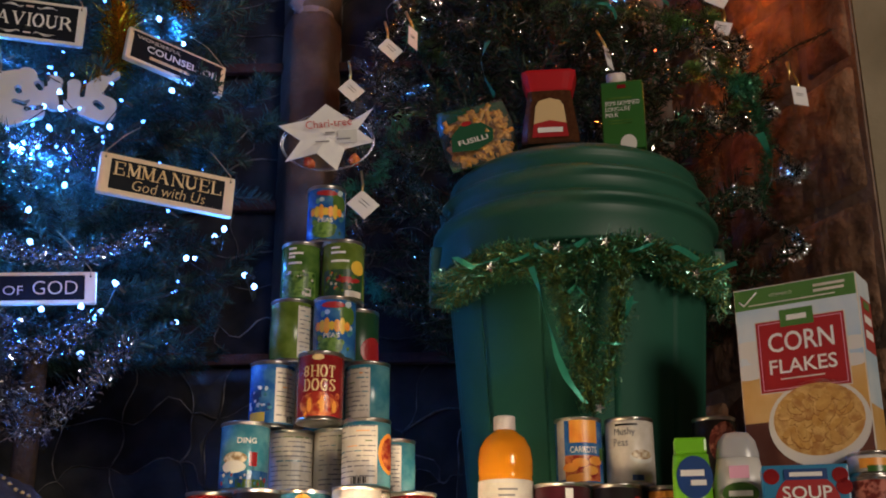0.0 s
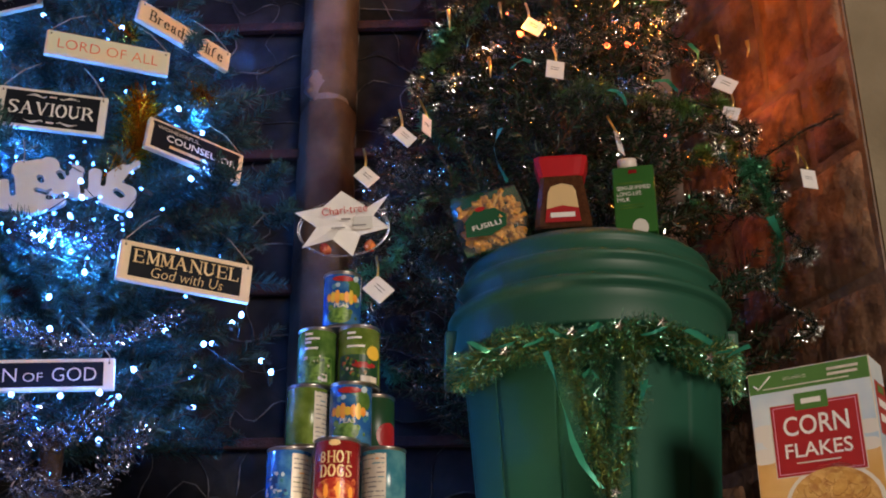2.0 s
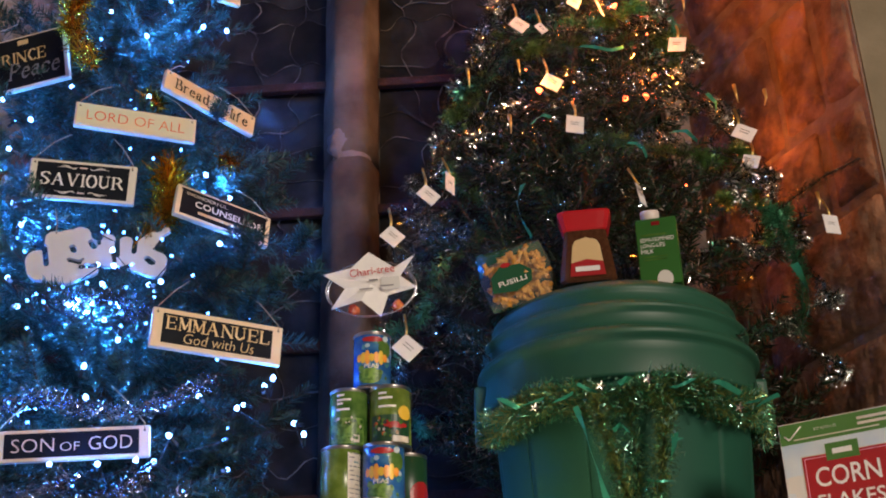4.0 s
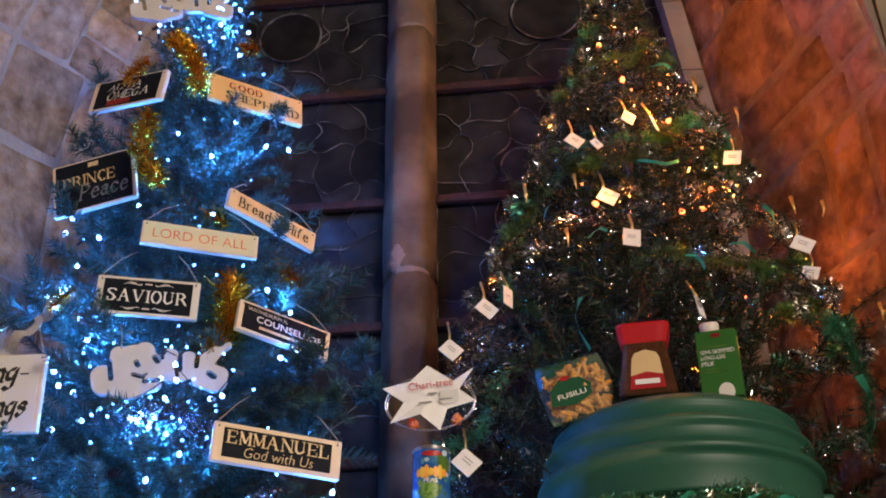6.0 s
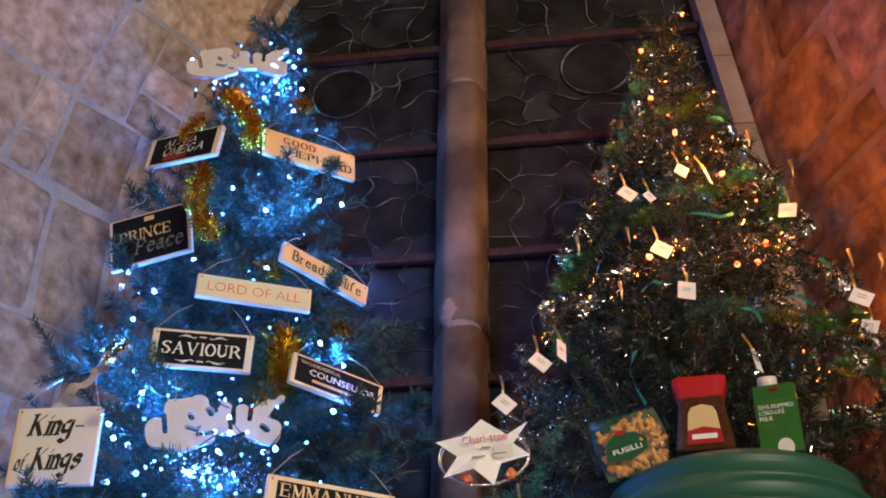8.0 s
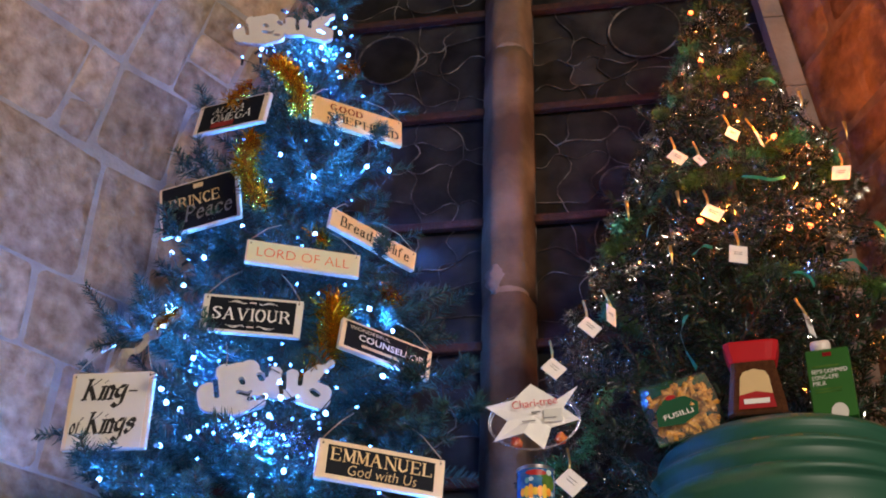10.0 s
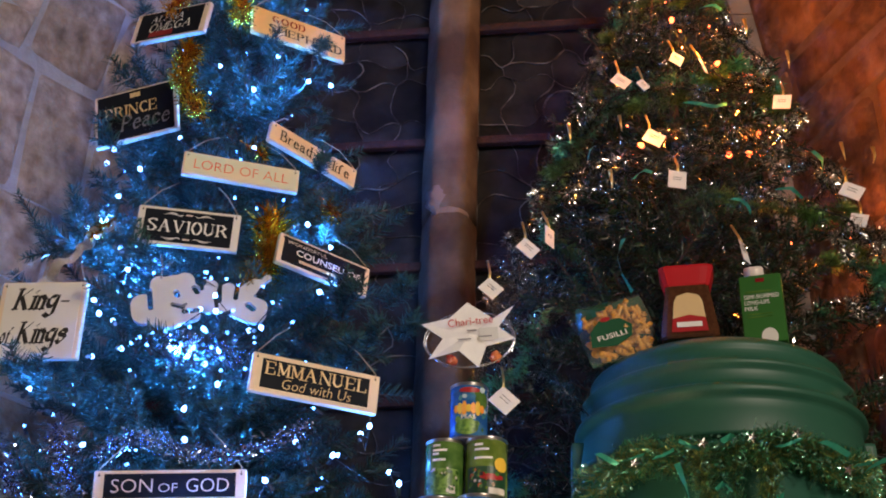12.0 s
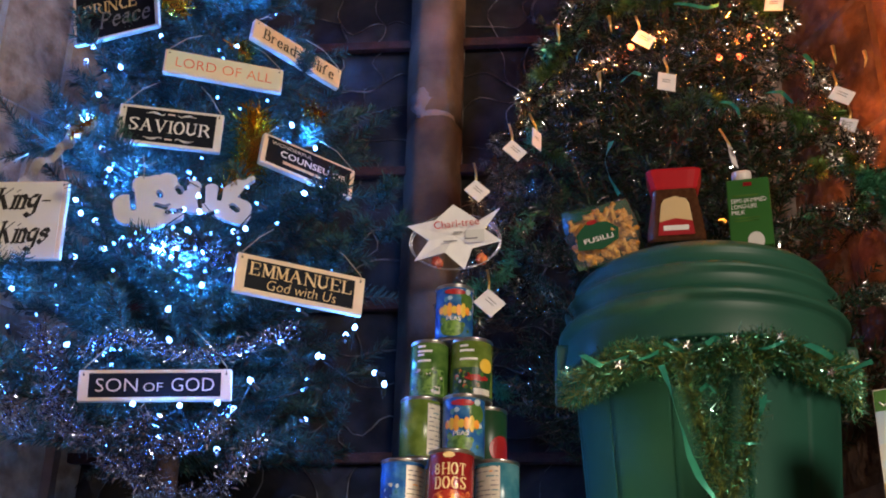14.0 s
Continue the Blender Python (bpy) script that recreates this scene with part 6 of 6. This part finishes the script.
# ---------- groceries on and by the bin ----------
def cereal():
    w, d, h = 0.186, 0.068, 0.296
    root = thing("cereal_box", pose(0.5375, 1.675, LEDGE + 0.110, 0, 0, -35), "upright corn flakes box", "cereal box")
    tagged(root, "upright corn flakes box with green, sky-blue and red print")
    part("carton", box_bm(w, d, h, 0.0015, at=(0, 0, h / 2)), M["cream"], root, "printed card carton")
    y = -d / 2 - 0.0004

    def pane(name, x0, x1, z0, z1, mat, o=0.0):
        part(name, box_bm(x1 - x0, 0.0004, z1 - z0, at=((x0 + x1) / 2, y - o, (z0 + z1) / 2)), mat, root)
    e = w / 2 - 0.0016
    pane("print_band", -e, e, h - 0.034, h - 0.002, M["box_green"])
    pane("print_sky", -e, e, 0.158, h - 0.034, M["sky"])
    pane("print_wheat", -e, e, 0.088, 0.158, M["wheat"])
    pane("print_table", -e, e, 0.002, 0.088, M["table_print"])
    pane("badge_edge", -0.0635, 0.0715, 0.1295, 0.2405, M["cream"], 0.0005)
    pane("badge", -0.062, 0.070, 0.131, 0.239, M["red"], 0.001)
    for x0, x1, z0, z1 in ((-0.0585, 0.0665, 0.1340, 0.1350), (-0.0585, 0.0665, 0.2350, 0.2360), (-0.0585, -0.0575, 0.1340, 0.2360), (0.0655, 0.0665, 0.1340, 0.2360)):
        pane("badge_line", x0, x1, z0, z1, M["pink"], 0.0012)
    for k, (cx, cz, cr) in enumerate(((-0.075, 0.20, 0.022), (-0.05, 0.185, 0.02), (0.08, 0.19, 0.018), (-0.08, 0.165, 0.02), (0.075, 0.165, 0.016))):
        cloud = [(max(-e, min(e, cx + cr * 1.5 * math.cos(t))), y - 0.0003 - 0.00002 * k, cz + cr * 0.6 * math.sin(t)) for t in (6.283 * j / 18 for j in range(18))]
        put("print_cloud", mesh_of("print_cloud", cloud, [tuple(range(18))], M["bowl"]), root)
    pane("brand_mark", -0.024, 0.026, 0.228, 0.254, M["box_green"], 0.0015)
    part("brand_shape", box_bm(0.030, 0.0004, 0.008, at=(0.001, y - 0.002, 0.241)), M["white_ink"], root)
    words("CORN", 0.098, root, M["white_ink"], 0.004, 0.205, y - 0.002, height=0.030)
    words("FLAKES", 0.100, root, M["white_ink"], 0.004, 0.168, y - 0.002, height=0.022)
    bars(root, M["cream"], 0.004, 0.149, 0.07, 1, 0.01, 0.002, y - 0.002)
    words("VITAMIN D", 0.036, root, M["cream"], -0.02, h - 0.016, y - 0.001, height=0.005)
    bars(root, M["cream"], 0.055, h - 0.012, 0.05, 2, 0.008, 0.004, y - 0.001)
    bars(root, M["cream"], 0.0, h - 0.028, 0.14, 1, 0.008, 0.0018, y - 0.001)
    for a, b, c, dd in ((-0.084, h - 0.02, -0.077, h - 0.027), (-0.077, h - 0.027, -0.056, h - 0.008)):
        put("tick", tube_mesh("tick", [(a, y - 0.001, b), (c, y - 0.001, dd)], 0.0014, M["white_ink"], 4), root)
    bowl = part("bowl_print", lathe_bm([(0.074, 0), (0.074, 0.0006), (0, 0.0006)], 36, 0.86), M["bowl"], root, m=pose(0.018, y - 0.0006, 0.080, 90))
    part("cereal_print", lathe_bm([(0.066, 0), (0.066, 0.0006), (0, 0.0006)], 36, 0.80), M["flakes"], root, m=pose(0.018, y - 0.0013, 0.085, 90))
    rnd = random.Random(6)
    for k in range(74):
        a, q = rnd.uniform(0, 6.28), math.sqrt(rnd.random())
        x, z = 0.018 + 0.055 * q * math.cos(a), 0.086 + 0.043 * q * math.sin(a)
        s, turn, squash = rnd.uniform(0.008, 0.016), rnd.uniform(0, 3.14), rnd.uniform(0.4, 0.75)
        ring_ = [(s * rnd.uniform(0.8, 1.1) * math.cos(t), s * squash * rnd.uniform(0.7, 1.1) * math.sin(t)) for t in (6.283 * j / 10 for j in range(10))]
        vs = [(x + u * math.cos(turn) - v * math.sin(turn), y - 0.0022 - 0.000012 * k, z + u * math.sin(turn) + v * math.cos(turn)) for u, v in ring_]
        rim = [(x + (v[0] - x) * 1.06, v[1] + 0.000006, z + (v[2] - z) * 1.06 - 0.0008) for v in vs]
        put("flake_rim", mesh_of("flake_rim", rim, [tuple(range(10))], M["flake_c"]), root)
        put("flake", mesh_of("flake", vs, [tuple(range(10))], (M["flake_a"], M["flake_b"], M["flakes"])[k % 3]), root)
    x = w / 2 + 0.0004
    for name, y0, y1, z0, z1, mat, o in (("side_sky", -0.032, 0.032, 0.10, h - 0.002, M["sky"], 0), ("side_table", -0.032, 0.032, 0.002, 0.10, M["wheat"], 0), ("side_badge", -0.024, 0.03, 0.18, 0.26, M["red"], 0.0005)):
        part(name, box_bm(0.0004, y1 - y0, z1 - z0, at=(x + o, (y0 + y1) / 2, (z0 + z1) / 2)), mat, root)
    for z in (0.228, 0.205):
        part("text_bar", box_bm(0.0004, 0.038, 0.012, at=(x + 0.001, 0.003, z)), M["white_ink"], root)
    part("side_brand", box_bm(0.0004, 0.03, 0.012, at=(x + 0.001, 0.003, 0.25)), M["box_green"], root)


cereal()


def squash_bottle():
    root = thing("squash_bottle", pose(0.091, 1.80, LEDGE), "clear plastic bottle of orange squash with a white cap", "bottle")
    part("bottle", lathe_bm([(0, 0), (0.038, 0), (0.042, 0.006), (0.042, 0.13), (0.0405, 0.134), (0.042, 0.139), (0.0425, 0.16), (0.040, 0.178), (0.032, 0.194), (0.018, 0.205), (0.0145, 0.209), (0.0145, 0.218), (0, 0.218)], 40), M["juice"], root, "orange squash in a clear bottle", True)
    part("label", lathe_bm([(0.0424, 0.02), (0.0428, 0.021), (0.0428, 0.126), (0.0424, 0.127)], 40), M["cream"], root, "cream paper label", True)
    part("cap", lathe_bm([(0.0165, 0.207), (0.0172, 0.209), (0.0172, 0.226), (0.016, 0.229), (0, 0.229)], 30), M["cap"], root, "ribbed white cap", True)
    for k in range(3):
        bent(root, 0.0431, -20, 20 - 6 * k, 0.110 - 0.009 * k, 0.113 - 0.009 * k, M["grey_ink"], "text_bar")


squash_bottle()


def flask(name, place, turn, w, d, h, mat, label, rows):
    root = thing(name, pose(*place, 0, 0, turn), label, "bottle")
    part("body", lathe_bm([(0, 0)] + [(w / 2 * a, h * b) for a, b in rows] + [(0, h * rows[-1][1])], 36, d / w), mat, root, "", True)
    return root


sh = flask("shampoo_bottle", (0.357, 1.70, LEDGE), -10, 0.056, 0.034, 0.178, M["lime"], "lime green shampoo bottle with a blue badge", ((0.9, 0), (1.0, 0.03), (1.04, 0.4), (1.0, 0.7), (0.92, 0.86)))
part("cap", box_bm(0.047, 0.030, 0.024, 0.004, at=(0, 0, 0.165)), M["lime"], sh, "lime flip cap")
bm = lathe_bm([(0.026, 0), (0.026, 0.0008), (0, 0.0008)], 30, 1.2)
part("badge", bm, M["navy"], sh, "dark blue badge", m=pose(0.003, -0.0176, 0.118, 90))
part("brand_shape", box_bm(0.034, 0.0006, 0.009, at=(0.0, -0.0192, 0.124)), M["white_ink"], sh)
part("brand_shape", box_bm(0.022, 0.0006, 0.008, at=(0.008, -0.0192, 0.110)), M["white_ink"], sh)
ra = flask("shower_gel_bottle", (0.424, 1.69, LEDGE), -14, 0.074, 0.040, 0.185, M["pale"], "pale shower gel bottle with a grey cap", ((0.8, 0), (0.95, 0.03), (1.0, 0.4), (0.98, 0.62), (0.82, 0.80)))
part("cap", lathe_bm([(0.0315, 0.146), (0.0312, 0.152), (0.027, 0.172), (0.018, 0.183), (0.0, 0.186)], 30, 0.55), M["grey_cap"], ra, "clear grey cap", True)
part("badge", lathe_bm([(0.026, 0), (0.026, 0.0008), (0, 0.0008)], 30, 0.62), M["leaf"], ra, "green oval badge", m=pose(0, -0.0206, 0.093, 90))
part("brand_shape", box_bm(0.034, 0.0006, 0.008, at=(0, -0.0218, 0.093)), M["white_ink"], ra)
part("print_mark", box_bm(0.028, 0.0006, 0.018, at=(0, -0.0204, 0.124)), M["pink"], ra)


def soup_packet():
    root = thing("soup_packet", pose(0.492, 1.605, LEDGE, -3, 0, -12), "blue tomato soup packet with a red disc", "packet")
    part("packet", box_bm(0.116, 0.035, 0.122, 0.003, at=(0, 0, 0.061)), M["packet"], root)
    y = -0.018
    part("disc", lathe_bm([(0.044, 0), (0.044, 0.0006), (0, 0.0006)], 36), M["red"], root, m=pose(0, y, 0.066, 90))
    part("brand_band", box_bm(0.058, 0.0006, 0.015, at=(0, y - 0.001, 0.108)), M["navy"], root)
    part("brand_shape", box_bm(0.044, 0.0006, 0.006, at=(0, y - 0.0016, 0.108)), M["white_ink"], root)
    words("SOUP", 0.066, root, M["white_ink"], 0, 0.083, y - 0.0012, height=0.018)
    bars(root, M["white_ink"], 0, 0.060, 0.07, 1, 0.01, 0.014, y - 0.0012)
    for x, z in ((-0.046, 0.106), (0.046, 0.106), (0.05, 0.09)):
        part("tomato_print", lathe_bm([(0.011, 0), (0.011, 0.0006), (0, 0.0006)], 16), M["maroon"], root, m=pose(x, y, z, 90))


soup_packet()
TOP = LEDGE + 0.764


def coffee_jar():
    root = thing("coffee_jar", pose(0.203, 1.972, TOP, 0, 0, -8), "glass jar of instant coffee with a red lid", "jar")
    n = 4
    body = [(0.050, 0.0), (0.054, 0.004), (0.053, 0.02), (0.044, 0.085), (0.041, 0.105), (0.041, 0.112)]

    def square(rows, z0=0):
        bm = bmesh.new()
        rings = []
        for r, z in rows:
            ring_ = []
            for k in range(32):
                a = 2 * math.pi * (k + 0.5) / 32
                c, s = math.cos(a), math.sin(a)
                q = (abs(c) ** 9 + abs(s) ** 9) ** (-1 / 9)
                ring_.append(bm.verts.new((r * q * c, 0.72 * r * q * s, z)))
            rings.append(ring_)
        for a, b in zip(rings, rings[1:]):
            for k in range(32):
                bm.faces.new((a[k], a[(k + 1) % 32], b[(k + 1) % 32], b[k]))
        bm.faces.new(rings[0][::-1])
        bm.faces.new(rings[-1])
        return bm
    part("glass", square(body), M["coffee"], root, "brown coffee behind glass")
    part("lid", square([(0.041, 0.110), (0.043, 0.112), (0.0515, 0.146), (0.051, 0.150), (0.049, 0.151)]), M["lid_red"], root, "flared red plastic lid")
    y0, y1 = -0.0400, -0.0350
    lab = [(-0.033, y0, 0.012), (0.033, y0, 0.012), (0.026, y1, 0.075), (0.020, y1 - 0.0004, 0.086), (0.0, y1 - 0.0004, 0.092), (-0.020, y1 - 0.0004, 0.086), (-0.026, y1, 0.075)]
    put("label", mesh_of("label", lab, [tuple(range(7))], M["tan"]), root, "tan and red paper label")
    red = [(-0.0335, y0 - 0.0006, 0.010), (0.0335, y0 - 0.0008, 0.010), (0.030, y0 + 0.0012, 0.038), (0.0, y0 + 0.0016, 0.045), (-0.030, y0 + 0.0012, 0.038)]
    put("label_band", mesh_of("label_band", red, [tuple(range(5))], M["red"]), root)
    part("brand_shape", box_bm(0.046, 0.0006, 0.010, at=(0, y0 - 0.0016, 0.024)), M["white_ink"], root)


coffee_jar()


def milk_carton():
    root = thing("milk_carton", pose(0.345, 1.985, TOP - 0.002, 0, 0, -14), "green long-life milk carton with a white screw cap", "carton")
    w, d, h = 0.078, 0.062, 0.138
    bm = bmesh.new()
    vs = [bm.verts.new(v) for v in ((-w / 2, -d / 2, 0), (w / 2, -d / 2, 0), (w / 2, d / 2, 0), (-w / 2, d / 2, 0), (-w / 2, -d / 2, h), (w / 2, -d / 2, h), (w / 2, d / 2, h + 0.022), (-w / 2, d / 2, h + 0.022))]
    for f in ((3, 2, 1, 0), (0, 1, 5, 4), (1, 2, 6, 5), (2, 3, 7, 6), (3, 0, 4, 7)):
        bm.faces.new([vs[i] for i in f])
    bm.faces.new([vs[i] for i in (4, 5, 6, 7)])
    bmesh.ops.bevel(bm, geom=bm.edges[:], offset=0.0015, segments=1, affect="EDGES")
    part("carton", bm, M["carton"], root)
    part("top_flap", box_bm(w - 0.004, 0.0005, d * 1.02, at=(0, 0, 0)), M["carton_top"], root, "lighter green sloping top", m=pose(0, 0, h + 0.0118, 90 + 19.5 - 180 + 180))
    part("cap", lathe_bm([(0.0175, 0), (0.0185, 0.002), (0.0185, 0.017), (0.0165, 0.020), (0, 0.020)], 28), M["cap"], root, "white screw cap", True, pose(-0.010, -0.010, h + 0.006, 18))
    y = -d / 2 - 0.0008
    words("SEMI-SKIMMED", 0.064, root, M["white_ink"], 0.0, 0.094, y, height=0.0085)
    words("LONG-LIFE", 0.046, root, M["white_ink"], -0.009, 0.082, y, height=0.0085)
    words("MILK", 0.024, root, M["white_ink"], -0.020, 0.070, y, height=0.0085)
    part("brand_shape", box_bm(0.016, 0.0006, 0.008, at=(0, y, 0.128)), M["maroon"], root)
    bars(root, M["leaf"], -0.004, 0.104, 0.05, 1, 0.01, 0.004, y)
    bars(root, M["leaf"], -0.004, 0.058, 0.05, 2, 0.006, 0.002, y)
    part("splash_print", lathe_bm([(0.015, 0), (0.015, 0.0006), (0, 0.0006)], 20, 1.2), M["bowl"], root, m=pose(0.008, y, 0.010, 90))


milk_carton()


def pasta_bag():
    root = thing("pasta_bag", pose(0.083, 1.99, TOP - 0.022, -8, -14, -4), "clear bag of fusilli pasta with a green printed corner", "bag")
    rnd = random.Random(9)
    nx, nz = 14, 12
    for sidey, name in ((-1, "front_film"), (1, "back_film")):
        verts, faces = [], []
        for k in range(nz + 1):
            for i in range(nx + 1):
                u, v = i / nx * 2 - 1, k / nz * 2 - 1
                bulge = 0.030 * max(0.0, (1 - u ** 4) * (1 - abs(v) ** 3))
                verts.append((u * (0.070 - 0.006 * v * v), sidey * (bulge + 0.003) + 0.004 * noise.noise(Vector((u * 3, v * 3, sidey))), 0.068 + v * 0.066 + 0.003 * noise.noise(Vector((u * 4, 5, v)))))
        for k in range(nz):
            for i in range(nx):
                q = k * (nx + 1) + i
                faces.append((q, q + 1, q + nx + 2, q + nx + 1))
        if sidey < 0:
            green = [f for f in faces if sum(verts[j][0] for j in f) / 4 - (sum(verts[j][2] for j in f) / 4 - 0.1) * 1.4 < -0.022 and sum(verts[j][2] for j in f) / 4 > 0.085]
            clear = [f for f in faces if f not in green]
            put("print_corner", mesh_of("print_corner", [(x, y - 0.0006, z) for x, y, z in verts], green, M["bag_green"], True), root, "dark green printed film")
            put(name, mesh_of(name, verts, clear, M["film"], True), root, "creased clear film").visible_shadow = False
        else:
            put(name, mesh_of(name, verts, faces, M["bag_green"], True), root, "printed back film")
    # fusilli: short twisted ribbons
    def spiral(seed):
        q = random.Random(seed)
        vs, fs = [], []
        n, ln, tw = 18, q.uniform(0.030, 0.040), q.uniform(9, 12)
        for i in range(n + 1):
            t = i / n
            a = tw * t
            for j in (0, 1, 2):
                b = a + j * 2.094
                vs.append(((t - 0.5) * ln, 0.0052 * math.cos(b), 0.0052 * math.sin(b)))
        for i in range(n):
            for j in (0, 1, 2):
                k = (j + 1) % 3
                fs.append((3 * i + j, 3 * i + 3 + j, 3 * i + 3 + k, 3 * i + k))
        return mesh_of("pasta_piece", vs, fs, M["pasta"])
    kinds = [spiral(k) for k in range(4)]
    for k in range(110):
        u, v = rnd.uniform(-0.8, 0.85), rnd.uniform(-0.85, 0.75)
        b = 0.024 * (1 - u ** 4) * (1 - abs(v) ** 3)
        put("pasta_piece", kinds[k % 4], root, m=pose(u * 0.064, rnd.uniform(-1, 0.5) * b, 0.068 + v * 0.062, rnd.uniform(0, 360), rnd.uniform(0, 360), rnd.uniform(0, 360)))
    lab = [(-0.046, 0.012), (0.0, 0.004), (0.034, 0.018), (0.040, 0.042), (0.022, 0.062), (-0.018, 0.066), (-0.040, 0.046)]
    put("label", mesh_of("label", [(x - 0.012, -0.0355, z + 0.01) for x, z in lab], [tuple(range(7))], M["bag_green"]), root, "dark green shield label")
    words("FUSILLI", 0.056, root, M["white_ink"], -0.014, 0.038, -0.0362, height=0.011, turn=2)
    part("brand_shape", lathe_bm([(0.010, 0), (0.010, 0.0006), (0, 0.0006)], 18, 0.5), M["red"], root, m=pose(-0.018, -0.0362, 0.076, 90))


pasta_bag()


# ---------- cloth with beads at the foot of the blue tree ----------
def cloth():
    root = thing("draped_cloth", pose(-0.70, 1.72, LEDGE), "navy cloth heap trimmed with gold beads under the fir", "cloth")
    verts, faces = [], []
    n = 26
    for k in range(n + 1):
        for i in range(n + 1):
            u, v = i / n * 2 - 1, k / n * 2 - 1
            z = 0.135 * max(0.0, (1 - u * u) * (1 - v * v)) ** 0.6 + 0.018 * noise.noise(Vector((u * 4, v * 4, 1)))
            verts.append((u * 0.16, v * 0.10, max(0.0, z)))
    for k in range(n):
        for i in range(n):
            q = k * (n + 1) + i
            faces.append((q, q + 1, q + n + 2, q + n + 1))
    put("cloth", mesh_of("cloth", verts, faces, M["velvet"], True), root)
    bead = lathe_bm([(0, -0.0035), (0.003, -0.002), (0.0035, 0), (0.003, 0.002), (0, 0.0035)], 8)
    me = bpy.data.meshes.new("bead")
    bead.to_mesh(me)
    bead.free()
    me.materials.append(M["pearl"])
    for k in range(30):
        u = -0.9 + 1.8 * k / 29
        v = -0.35 - 0.2 * u
        z = 0.135 * max(0.0, (1 - u * u) * (1 - v * v)) ** 0.6 + 0.018 * noise.noise(Vector((u * 4, v * 4, 1)))
        put("bead", me, root, m=pose(u * 0.16, v * 0.10, max(0.0, z) + 0.003))


cloth()
